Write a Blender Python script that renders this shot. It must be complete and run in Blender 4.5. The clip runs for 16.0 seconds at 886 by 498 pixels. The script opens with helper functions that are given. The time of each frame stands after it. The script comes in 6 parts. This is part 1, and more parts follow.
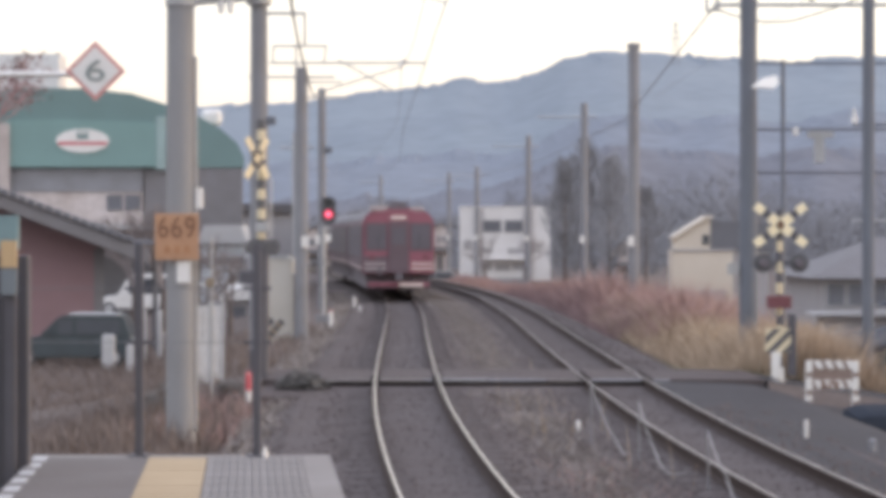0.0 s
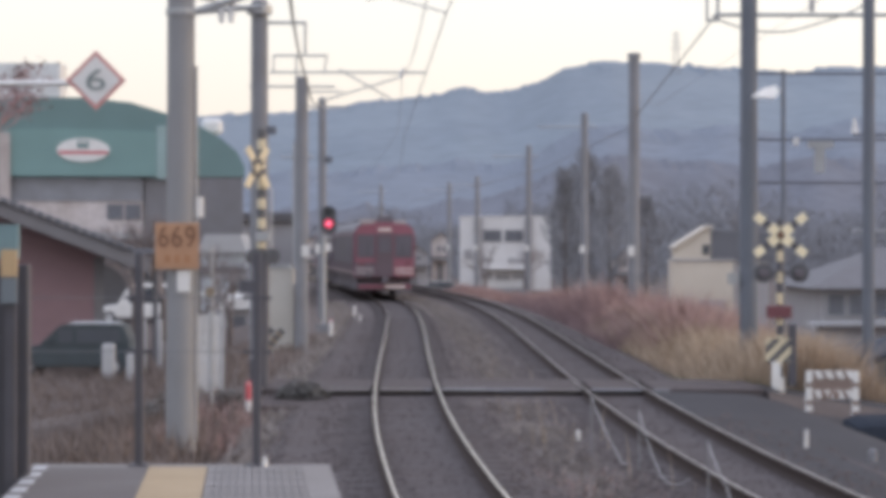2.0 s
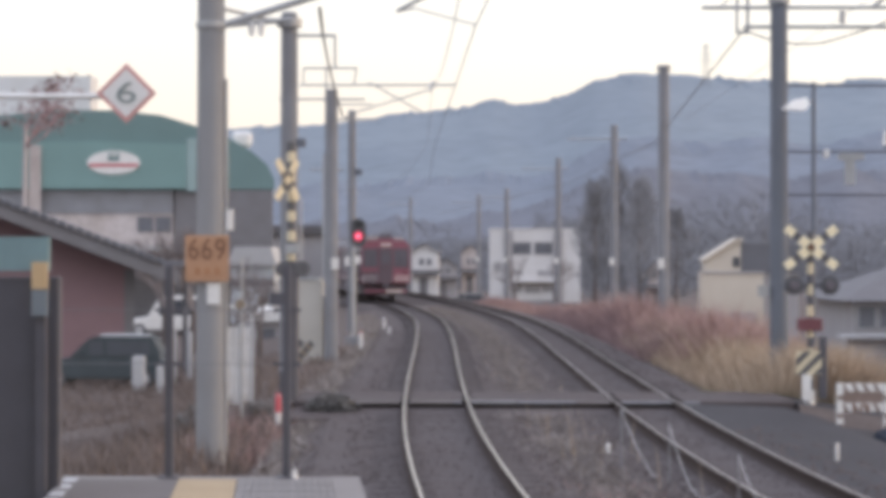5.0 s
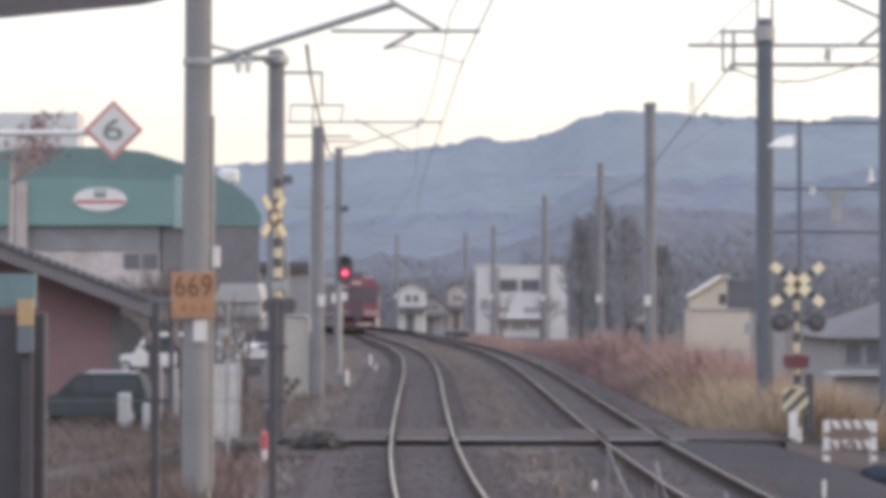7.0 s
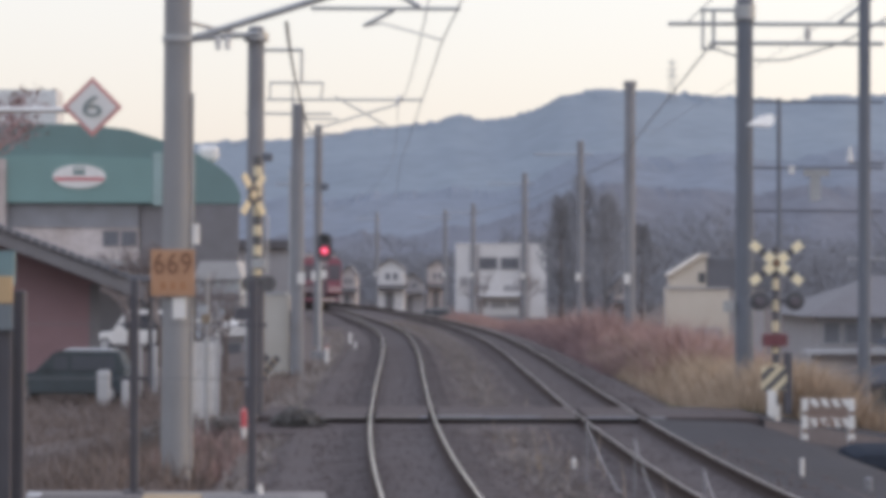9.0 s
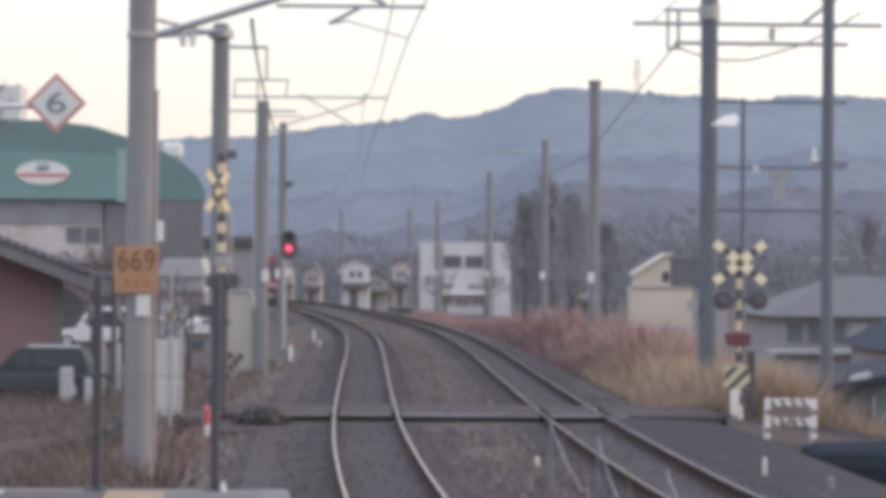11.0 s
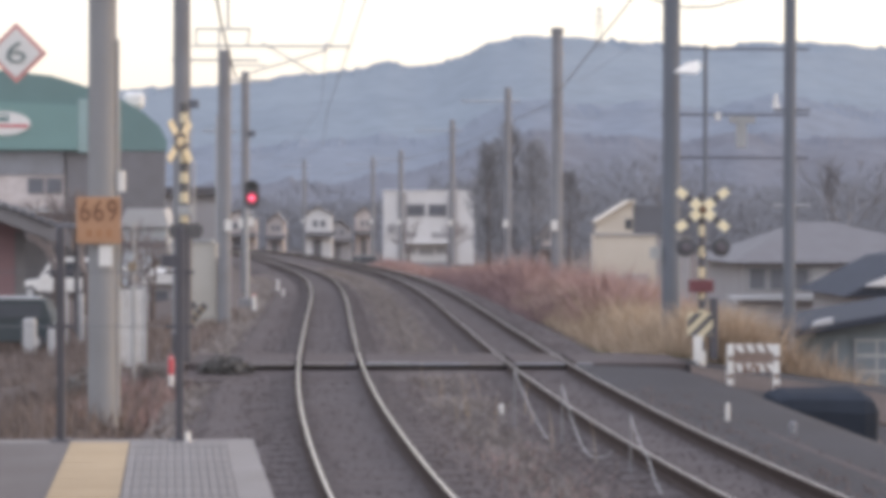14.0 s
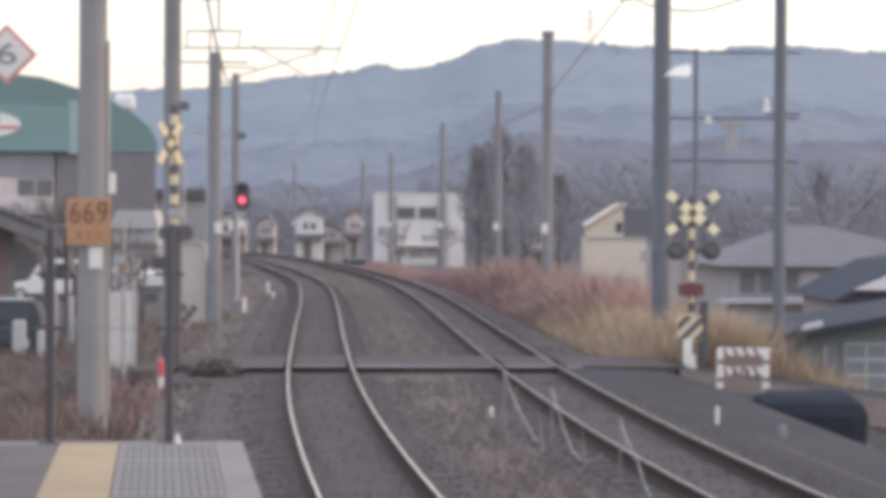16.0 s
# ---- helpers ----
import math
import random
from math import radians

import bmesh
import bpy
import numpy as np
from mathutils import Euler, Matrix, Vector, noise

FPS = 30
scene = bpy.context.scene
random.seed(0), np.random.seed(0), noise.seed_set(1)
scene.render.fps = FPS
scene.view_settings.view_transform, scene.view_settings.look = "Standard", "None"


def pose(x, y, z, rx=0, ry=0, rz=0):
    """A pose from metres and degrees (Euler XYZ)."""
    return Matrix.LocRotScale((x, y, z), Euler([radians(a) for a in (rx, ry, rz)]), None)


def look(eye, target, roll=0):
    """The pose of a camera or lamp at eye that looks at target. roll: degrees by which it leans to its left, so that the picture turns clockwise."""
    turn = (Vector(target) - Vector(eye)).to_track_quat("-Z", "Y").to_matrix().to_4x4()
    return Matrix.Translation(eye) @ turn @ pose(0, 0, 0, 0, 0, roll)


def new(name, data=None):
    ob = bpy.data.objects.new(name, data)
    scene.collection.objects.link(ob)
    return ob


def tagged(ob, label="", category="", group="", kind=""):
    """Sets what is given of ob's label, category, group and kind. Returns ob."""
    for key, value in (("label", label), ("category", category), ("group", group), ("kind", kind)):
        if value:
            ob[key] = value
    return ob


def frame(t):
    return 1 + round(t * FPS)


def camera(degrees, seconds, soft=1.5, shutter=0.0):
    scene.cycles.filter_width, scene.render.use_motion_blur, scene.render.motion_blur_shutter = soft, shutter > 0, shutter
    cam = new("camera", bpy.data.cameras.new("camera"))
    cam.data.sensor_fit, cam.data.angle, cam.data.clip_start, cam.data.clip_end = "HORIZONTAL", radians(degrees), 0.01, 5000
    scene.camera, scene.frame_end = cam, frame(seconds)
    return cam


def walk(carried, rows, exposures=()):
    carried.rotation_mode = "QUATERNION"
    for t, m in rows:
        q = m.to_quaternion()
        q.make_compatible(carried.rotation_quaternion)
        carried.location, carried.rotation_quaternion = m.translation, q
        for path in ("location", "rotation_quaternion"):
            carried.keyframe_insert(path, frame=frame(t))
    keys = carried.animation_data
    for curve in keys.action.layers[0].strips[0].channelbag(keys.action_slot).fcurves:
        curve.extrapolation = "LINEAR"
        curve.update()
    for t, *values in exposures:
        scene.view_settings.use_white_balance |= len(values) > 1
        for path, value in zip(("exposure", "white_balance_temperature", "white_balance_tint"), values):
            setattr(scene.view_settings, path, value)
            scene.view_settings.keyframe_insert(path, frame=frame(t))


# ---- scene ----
cam = camera(24.57, 16.0, soft=5.8)

# The phone's own brightening and darkening, in stops.
EXPOSURE = [(0, 0.38), (0.5, 0.36), (1, 0.25), (1.5, -0.01), (2, 0.1), (2.5, 0.2), (4.2, 0.22), (6.3, 0.2), (7.0, 0.22), (7.5, -0.02), (8.7, -0.06), (10.8, 0.1), (12, 0.12), (12.5, 0.18), (13, 0.18), (14, 0.34), (16, 0.34)]
# The camera is held in one spot and only turns.
walk(cam, [
    (0, pose(0, 0, 2.5, 89.596, -0.002, -0.008)),
    (0.5, pose(0, 0, 2.5, 90.176, -0.128, -0.185)),
    (1, pose(0, 0, 2.5, 90.99, -0.142, -0.068)),
    (1.5, pose(0, 0, 2.5, 90.979, 0.008, -0.457)),
    (2, pose(0, 0, 2.5, 89.866, -0.073, -0.002)),
    (2.5, pose(0, 0, 2.5, 90.405, -0.182, 0.191)),
    (3, pose(0, 0, 2.5, 90.288, -0.173, 0.609)),
    (3.5, pose(0, 0, 2.5, 90.418, -0.256, 0.374)),
    (4, pose(0, 0, 2.5, 90.375, -0.142, 0.391)),
    (4.2, pose(0, 0, 2.5, 90.138, -0.033, 0.94)),
    (6.3, pose(0, 0, 2.5, 90.398, -0.241, -0.023)),
    (6.5, pose(0, 0, 2.5, 90.472, -0.263, -0.172)),
    (7, pose(0, 0, 2.5, 91.254, -0.095, 0.455)),
    (7.5, pose(0, 0, 2.5, 91.09, -0.178, -0.002)),
    (8, pose(0, 0, 2.5, 90.875, -0.154, 0.165)),
    (8.5, pose(0, 0, 2.5, 90.961, -0.365, 0.07)),
    (8.7, pose(0, 0, 2.5, 90.662, -0.293, -0.023)),
    (10.8, pose(0, 0, 2.5, 90.596, -0.454, -0.789)),
    (11, pose(0, 0, 2.5, 90.591, -0.447, -1.123)),
    (11.5, pose(0, 0, 2.5, 90.327, -0.244, -1.338)),
    (12, pose(0, 0, 2.5, 90.072, -0.314, -1.683)),
    (12.5, pose(0, 0, 2.5, 89.433, -0.193, -0.929)),
    (13, pose(0, 0, 2.5, 89.797, -0.243, -1.816)),
    (13.5, pose(0, 0, 2.5, 89.505, -0.035, -1.817)),
    (14, pose(0, 0, 2.5, 89.147, -0.099, -2.155)),
    (14.5, pose(0, 0, 2.5, 89.86, -0.089, -2.458)),
    (15, pose(0, 0, 2.5, 89.49, -0.036, -2.11)),
    (15.5, pose(0, 0, 2.5, 89.172, 0.015, -2.4)),
    (16, pose(0, 0, 2.5, 89.224, -0.265, -2.427)),
], exposures=[(t, e + 0.07, 6060 + 900 * max(0, e - 0.05), 12.5) for t, e in EXPOSURE])

# ---- light: pale dusk sky, soft glow from the right ----
world = bpy.data.worlds.new("dusk_sky")
scene.world = world
world.use_nodes = True
wn, wl = world.node_tree.nodes, world.node_tree.links
wn.clear()
w_out = wn.new("ShaderNodeOutputWorld")
w_bg = wn.new("ShaderNodeBackground")
w_sky = wn.new("ShaderNodeTexSky")
w_sky.sky_type = "NISHITA"
w_sky.sun_disc = False
w_sky.sun_elevation = radians(7)
w_sky.sun_rotation = radians(75)
w_sky.dust_density = 3.0
w_geo = wn.new("ShaderNodeTexCoord")
w_sep = wn.new("ShaderNodeSeparateXYZ")
w_ramp = wn.new("ShaderNodeValToRGB")
w_ramp.color_ramp.elements[0].position = 0.0
w_ramp.color_ramp.elements[0].color = (0.84, 0.71, 0.63, 1)
w_ramp.color_ramp.elements[1].position = 0.9
w_ramp.color_ramp.elements[1].color = (1.22, 1.28, 1.5, 1)
mid = w_ramp.color_ramp.elements.new(0.13)
mid.color = (0.875, 0.79, 0.715, 1)
w_mix = wn.new("ShaderNodeMix")
w_mix.data_type = "RGBA"
w_mix.inputs[0].default_value = 0.12
wl.new(w_geo.outputs["Generated"], w_sep.inputs[0])
wl.new(w_sep.outputs["Z"], w_ramp.inputs[0])
wl.new(w_ramp.outputs[0], w_mix.inputs[6])
wl.new(w_sky.outputs[0], w_mix.inputs[7])
wl.new(w_mix.outputs[2], w_bg.inputs[0])
w_bg.inputs[1].default_value = 1.0
wl.new(w_bg.outputs[0], w_out.inputs[0])

sun = new("sun", bpy.data.lights.new("sun", "SUN"))
sun.data.energy = 0.42
sun.data.angle = radians(40)
sun.data.color = (1.0, 0.86, 0.72)
sun.matrix_world = look((60, 16, 12), (0, 30, 0))

# ---- materials ----


def mat(name, col, rough=0.8, vary=0.25, scale=6.0, metal=0.0, bump=0.15, dirt=0.35, tint=(0.6, 0.55, 0.5), grain=60.0, glow=None, per=0.0, spec=0.5):
    m = bpy.data.materials.new(name)
    m.use_nodes = True
    n, k = m.node_tree.nodes, m.node_tree.links
    b = n["Principled BSDF"]
    co = n.new("ShaderNodeTexCoord")
    big = n.new("ShaderNodeTexNoise")
    big.inputs["Scale"].default_value = scale
    big.inputs["Detail"].default_value = 5
    fine = n.new("ShaderNodeTexNoise")
    fine.inputs["Scale"].default_value = grain
    fine.inputs["Detail"].default_value = 3
    k.new(co.outputs["Object"], big.inputs["Vector"])
    k.new(co.outputs["Object"], fine.inputs["Vector"])
    r1 = n.new("ShaderNodeValToRGB")
    r1.color_ramp.elements[0].position = 0.3
    r1.color_ramp.elements[1].position = 0.7
    r1.color_ramp.elements[0].color = (*[c * (1 - dirt + dirt * t) for c, t in zip(col, tint)], 1)
    r1.color_ramp.elements[1].color = (*col, 1)
    k.new(big.outputs["Fac"], r1.inputs[0])
    mp = n.new("ShaderNodeMapRange")
    mp.inputs["To Min"].default_value = 1 - vary
    mp.inputs["To Max"].default_value = 1 + vary
    k.new(fine.outputs["Fac"], mp.inputs["Value"])
    mul = n.new("ShaderNodeMix")
    mul.data_type, mul.blend_type = "RGBA", "MULTIPLY"
    mul.inputs[0].default_value = 1.0
    k.new(r1.outputs[0], mul.inputs[6])
    k.new(mp.outputs[0], mul.inputs[7])
    last = mul.outputs[2]
    if per:
        oi = n.new("ShaderNodeObjectInfo")
        ge = n.new("ShaderNodeNewGeometry")
        ad = n.new("ShaderNodeMath")
        ad.operation = "ADD"
        k.new(oi.outputs["Random"], ad.inputs[0])
        k.new(ge.outputs["Random Per Island"], ad.inputs[1])
        m2 = n.new("ShaderNodeMapRange")
        m2.inputs["From Max"].default_value = 2.0
        m2.inputs["To Min"].default_value = 1 - per
        m2.inputs["To Max"].default_value = 1 + per
        k.new(ad.outputs[0], m2.inputs["Value"])
        mu = n.new("ShaderNodeMix")
        mu.data_type, mu.blend_type = "RGBA", "MULTIPLY"
        mu.inputs[0].default_value = 1.0
        k.new(last, mu.inputs[6])
        k.new(m2.outputs[0], mu.inputs[7])
        last = mu.outputs[2]
    k.new(last, b.inputs["Base Color"])
    b.inputs["Roughness"].default_value = rough
    b.inputs["Metallic"].default_value = metal
    b.inputs["Specular IOR Level"].default_value = spec
    if bump:
        bp = n.new("ShaderNodeBump")
        bp.inputs["Strength"].default_value = bump
        bp.inputs["Distance"].default_value = 0.02
        k.new(fine.outputs["Fac"], bp.inputs["Height"])
        k.new(bp.outputs[0], b.inputs["Normal"])
    if glow:
        b.inputs["Emission Color"].default_value = (*glow[0], 1)
        b.inputs["Emission Strength"].default_value = glow[1]
    return m


M_GROUND = mat("earth", (0.125, 0.104, 0.096), 0.95, 0.35, 0.5, bump=0.6, grain=9, spec=0.12)
M_BALLAST = mat("ballast", (0.104, 0.089, 0.088), 0.95, 0.45, 0.7, bump=0.9, grain=28, tint=(0.6, 0.5, 0.45), spec=0.12)
M_STONE = mat("ballast_stone", (0.106, 0.091, 0.09), 0.9, 0.3, 3, per=0.4, spec=0.12)
M_RAILTOP = mat("polished_steel", (0.94, 0.92, 0.91), 0.22, 0.08, 4, metal=1.0, bump=0.02, dirt=0.15)
M_RAILDULL = mat("worn_steel", (0.72, 0.69, 0.68), 0.42, 0.12, 4, metal=1.0, bump=0.02, dirt=0.3)
M_RUST = mat("rusty_steel", (0.06, 0.046, 0.043), 0.85, 0.3, 8, spec=0.12)
M_SLEEPER = mat("sleeper_wood", (0.092, 0.08, 0.08), 0.9, 0.3, 5, per=0.25, spec=0.12)
M_CONCRETE = mat("concrete", (0.255, 0.255, 0.262), 0.85, 0.12, 1.2, dirt=0.4, tint=(0.7, 0.68, 0.66), per=0.08)
# Weathered grey, its bluish tone also carrying the haze over the far poles.
M_CONC_DARK = mat("weathered_concrete", (0.235, 0.24, 0.26), 0.88, 0.15, 1.0, dirt=0.45, per=0.1)
M_PLAT = mat("platform_asphalt", (0.162, 0.147, 0.142), 0.9, 0.2, 1.5, bump=0.3, grain=90, spec=0.12)
M_TILE = mat("platform_slab", (0.242, 0.226, 0.218), 0.85, 0.12, 2.0, per=0.08, spec=0.12)
M_TACT = mat("tactile_yellow", (0.375, 0.29, 0.19), 0.8, 0.12, 3.0, dirt=0.25, per=0.06, spec=0.12)
M_WHITE = mat("white_paint", (0.74, 0.73, 0.71), 0.6, 0.06, 3.0, dirt=0.25, bump=0.03)
M_STEEL = mat("galvanised_steel", (0.40, 0.41, 0.42), 0.55, 0.1, 4.0, metal=0.35, bump=0.05)
M_DARKSTEEL = mat("dark_painted_steel", (0.09, 0.088, 0.104), 0.6, 0.15, 4.0, bump=0.05)
M_WIRE = mat("wire", (0.17, 0.17, 0.18), 0.6, 0.05, 2.0, bump=0)
M_PALEBLUE = mat("pale_blue_sheet", (0.43, 0.46, 0.49), 0.7, 0.08, 1.0, dirt=0.25)
M_PALEMETAL = mat("pale_metal", (0.46, 0.46, 0.47), 0.6, 0.08, 3.0, bump=0.03)
M_YELLOW = mat("warning_yellow", (0.64, 0.56, 0.39), 0.55, 0.08, 4.0, dirt=0.25, bump=0.03)
M_YELLOWBRIGHT = mat("reflective_yellow", (0.90, 0.79, 0.54), 0.5, 0.05, 4.0, dirt=0.12, bump=0.02)
M_LAMPGLOW = mat("lamp_glow", (0.85, 0.85, 0.85), 0.4, 0.0, 2.0, bump=0, glow=((1.0, 0.98, 0.95), 0.2))
M_BLACK = mat("warning_black", (0.1, 0.1, 0.108), 0.6, 0.1, 4.0, bump=0.03)
M_ORANGE = mat("orange_plate", (0.445, 0.255, 0.15), 0.6, 0.1, 6.0, dirt=0.3, bump=0.03)
M_INK = mat("sign_ink", (0.05, 0.055, 0.06), 0.7, 0.05, 4.0, bump=0)
M_GREYINK = mat("faded_ink", (0.24, 0.28, 0.275), 0.7, 0.05, 4.0, bump=0)
M_BROWNINK = mat("brown_ink", (0.20, 0.10, 0.06), 0.7, 0.05, 4.0, bump=0)
M_PINK = mat("faded_red_border", (0.62, 0.30, 0.28), 0.6, 0.08, 5.0, bump=0.02)
M_GREEN = mat("green_cladding", (0.185, 0.3, 0.29), 0.6, 0.08, 0.5, dirt=0.2, bump=0.05)
M_GREENDARK = mat("green_cladding_old", (0.15, 0.235, 0.232), 0.6, 0.08, 0.5, dirt=0.2, bump=0.05)
M_PALEWALL = mat("pale_render", (0.55, 0.50, 0.49), 0.85, 0.2, 0.5, dirt=0.8, grain=4, per=0.05)
M_REDWALL = mat("brown_red_cladding", (0.25, 0.165, 0.18), 0.8, 0.1, 1.0, dirt=0.25)
M_ROOF = mat("grey_roof_tile", (0.185, 0.18, 0.19), 0.8, 0.15, 1.5, dirt=0.3, per=0.12)
M_HIPROOF = mat("pinkish_grey_roof", (0.132, 0.127, 0.134), 0.8, 0.15, 1.5, dirt=0.3, per=0.12)
M_POLEBLUE = mat("blue_grey_pole", (0.15, 0.165, 0.195), 0.8, 0.12, 1.0, dirt=0.35)
# Air haze painted as blue-grey, for far twigs and the pylon.
M_HAZETONE = mat("haze_blue_grey", (0.24, 0.244, 0.268), 0.95, 0.2, 1.0, bump=0, per=0.2, spec=0.12)
M_GREENPALE = mat("faded_green_trim", (0.30, 0.40, 0.40), 0.7, 0.1, 1.0, dirt=0.3)
M_FADEDINK = mat("faded_brown_ink", (0.40, 0.20, 0.10), 0.7, 0.08, 5.0, bump=0)
M_LEAF = mat("withered_leaf", (0.21, 0.12, 0.11), 0.9, 0.2, 3.0, bump=0, per=0.4, spec=0.12)
M_BROWNPANEL = mat("brown_panel", (0.25, 0.19, 0.165), 0.8, 0.15, 3.0, dirt=0.4)
M_CABINET = mat("grey_cream_cabinet", (0.50, 0.48, 0.44), 0.8, 0.08, 1.0, dirt=0.3)
M_ROOFPALE = mat("pale_roof", (0.40, 0.40, 0.41), 0.6, 0.1, 1.2, dirt=0.2)
M_ROOFDARK = mat("dark_roof", (0.135, 0.14, 0.16), 0.6, 0.1, 1.2, dirt=0.3)
M_CREAM = mat("cream_render", (0.575, 0.52, 0.445), 0.85, 0.08, 0.8, dirt=0.25)
M_BUILD = mat("white_render", (0.66, 0.65, 0.65), 0.85, 0.08, 0.6, dirt=0.3)
M_WALLGREY = mat("grey_render", (0.36, 0.35, 0.36), 0.85, 0.1, 0.6, dirt=0.3)
M_BLUEGREY = mat("blue_grey_sheet", (0.20, 0.235, 0.265), 0.6, 0.08, 1.0, dirt=0.25)
# Matte grey glass: haze before the train put into the window colour.
M_TRAINGLASS = mat("hazed_window", (0.12, 0.108, 0.127), 0.55, 0.08, 1.0, bump=0)
M_SHRUB = mat("dark_shrub", (0.17, 0.165, 0.16), 0.9, 0.2, 2.0, bump=0, per=0.35)
M_DARKBLOCK = mat("dark_block_blue", (0.036, 0.042, 0.054), 0.95, 0.1, 2.0, bump=0.1, spec=0.04)
M_GLASS = mat("dark_window", (0.09, 0.1, 0.115), 0.12, 0.05, 1.0, bump=0)
M_CARPAINT = mat("dark_green_paint", (0.062, 0.078, 0.088), 0.25, 0.04, 2.0, bump=0)
M_RUBBER = mat("rubber", (0.085, 0.085, 0.09), 0.9, 0.1, 6.0)
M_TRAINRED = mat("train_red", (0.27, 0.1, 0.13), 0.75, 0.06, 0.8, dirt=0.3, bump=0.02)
# Shaded copy of the train red, mainly for the unlit left side.
M_TRAINSHADE = mat("train_red_in_shade", (0.14, 0.102, 0.118), 0.75, 0.08, 0.8, dirt=0.35, bump=0.02)
M_CARROOF = mat("train_car_roof", (0.19, 0.185, 0.2), 0.8, 0.12, 0.8, dirt=0.35)
M_ROOFBLUE = mat("blue_black_roof", (0.052, 0.058, 0.074), 0.85, 0.15, 1.5, dirt=0.3, spec=0.15)
M_PALETWIG = mat("pale_twig", (0.46, 0.42, 0.42), 0.9, 0.2, 3.0, bump=0, per=0.2)
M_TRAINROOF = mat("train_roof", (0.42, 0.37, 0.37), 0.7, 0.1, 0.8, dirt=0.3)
M_TRAINDARK = mat("train_dark", (0.145, 0.128, 0.145), 0.7, 0.15, 2.0)
M_CREAMSTRIPE = mat("cream_stripe", (0.72, 0.60, 0.56), 0.55, 0.06, 3.0, bump=0.02)
M_SIGRED = mat("red_lamp", (0.6, 0.05, 0.08), 0.3, 0.0, 2.0, bump=0, glow=((1.0, 0.05, 0.14), 0.75))
M_SIGCORE = mat("red_lamp_core", (0.8, 0.3, 0.35), 0.3, 0.0, 2.0, bump=0, glow=((1.0, 0.30, 0.42), 1.5))
M_REDPAINT = mat("red_paint", (0.55, 0.10, 0.12), 0.6, 0.08, 5.0, bump=0.02)
M_MAROON = mat("maroon_box", (0.17, 0.06, 0.07), 0.6, 0.1, 5.0, bump=0.02)
M_BARK = mat("bark", (0.14, 0.115, 0.105), 0.9, 0.3, 3.0, bump=0.5)
M_TWIG = mat("twig", (0.225, 0.2, 0.2), 0.9, 0.2, 3.0, bump=0, per=0.2)
# Crown colour raised and blued to carry the haze before these trees.
M_HAZEDCROWN = mat("hazed_crown", (0.285, 0.29, 0.315), 0.9, 0.25, 2.0, bump=0, per=0.35, spec=0.12)
# Bluish grey of the woods is haze mixed into the bark colour.
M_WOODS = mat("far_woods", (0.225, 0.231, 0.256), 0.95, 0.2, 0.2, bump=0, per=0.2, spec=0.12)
M_BRUSH = mat("red_brown_brush", (0.43, 0.305, 0.272), 0.9, 0.25, 0.3, bump=0, per=0.35, dirt=0.7, tint=(0.5, 0.42, 0.5), spec=0.12)
M_GRASS = mat("dry_grass", (0.5, 0.4, 0.3), 0.9, 0.2, 0.35, dirt=0.5, tint=(0.55, 0.5, 0.5), bump=0, per=0.3, spec=0.12)
M_DARKBRUSH = mat("purple_brown_brush", (0.245, 0.175, 0.175), 0.9, 0.25, 0.4, bump=0, per=0.35, dirt=0.4, spec=0.12)
M_GRASSGREEN = mat("tired_green_grass", (0.27, 0.25, 0.165), 0.9, 0.2, 0.6, bump=0, per=0.3, spec=0.12)
M_ROAD = mat("asphalt", (0.06, 0.058, 0.063), 0.9, 0.3, 0.35, bump=0.4, dirt=0.45, grain=30, spec=0.12)
# Distance haze put into the base colours: paler and bluer with each farther range.
M_MOUNT = mat("hazed_wooded_hills", (0.197, 0.225, 0.252), 1.0, 0.25, 0.005, bump=0, dirt=0.3, tint=(0.6, 0.6, 0.66), grain=0.05, spec=0.12)
M_MIDHILL = mat("hazed_wooded_foothills", (0.174, 0.193, 0.226), 1.0, 0.35, 0.012, bump=0, dirt=0.35, tint=(0.65, 0.62, 0.62), grain=0.09, spec=0.12)
M_NEARHILL = mat("hazed_wooded_slopes", (0.15, 0.157, 0.182), 1.0, 0.35, 0.03, bump=0, dirt=0.5, tint=(0.7, 0.65, 0.62), grain=0.2, spec=0.12)
M_DEADGRASS = mat("dead_grass", (0.26, 0.232, 0.218), 0.9, 0.25, 0.5, bump=0, per=0.4, spec=0.12)
M_DULLTAN = mat("faded_arm_paint", (0.27, 0.215, 0.155), 0.7, 0.15, 5.0, bump=0.03)
M_WEED = mat("withered_weeds", (0.205, 0.168, 0.152), 0.9, 0.25, 0.6, bump=0, per=0.4, spec=0.12)
M_TEAL = mat("teal_board", (0.20, 0.30, 0.32), 0.6, 0.06, 3.0, bump=0.02)
M_TANPLATE = mat("tan_plate", (0.58, 0.42, 0.24), 0.6, 0.06, 3.0, bump=0.02)
M_CANOPY = mat("canopy_paint", (0.74, 0.79, 0.85), 0.6, 0.08, 1.0, dirt=0.3)
M_PINKBUSH = mat("pinkish_twigs", (0.36, 0.24, 0.25), 0.9, 0.2, 3.0, bump=0, per=0.2)

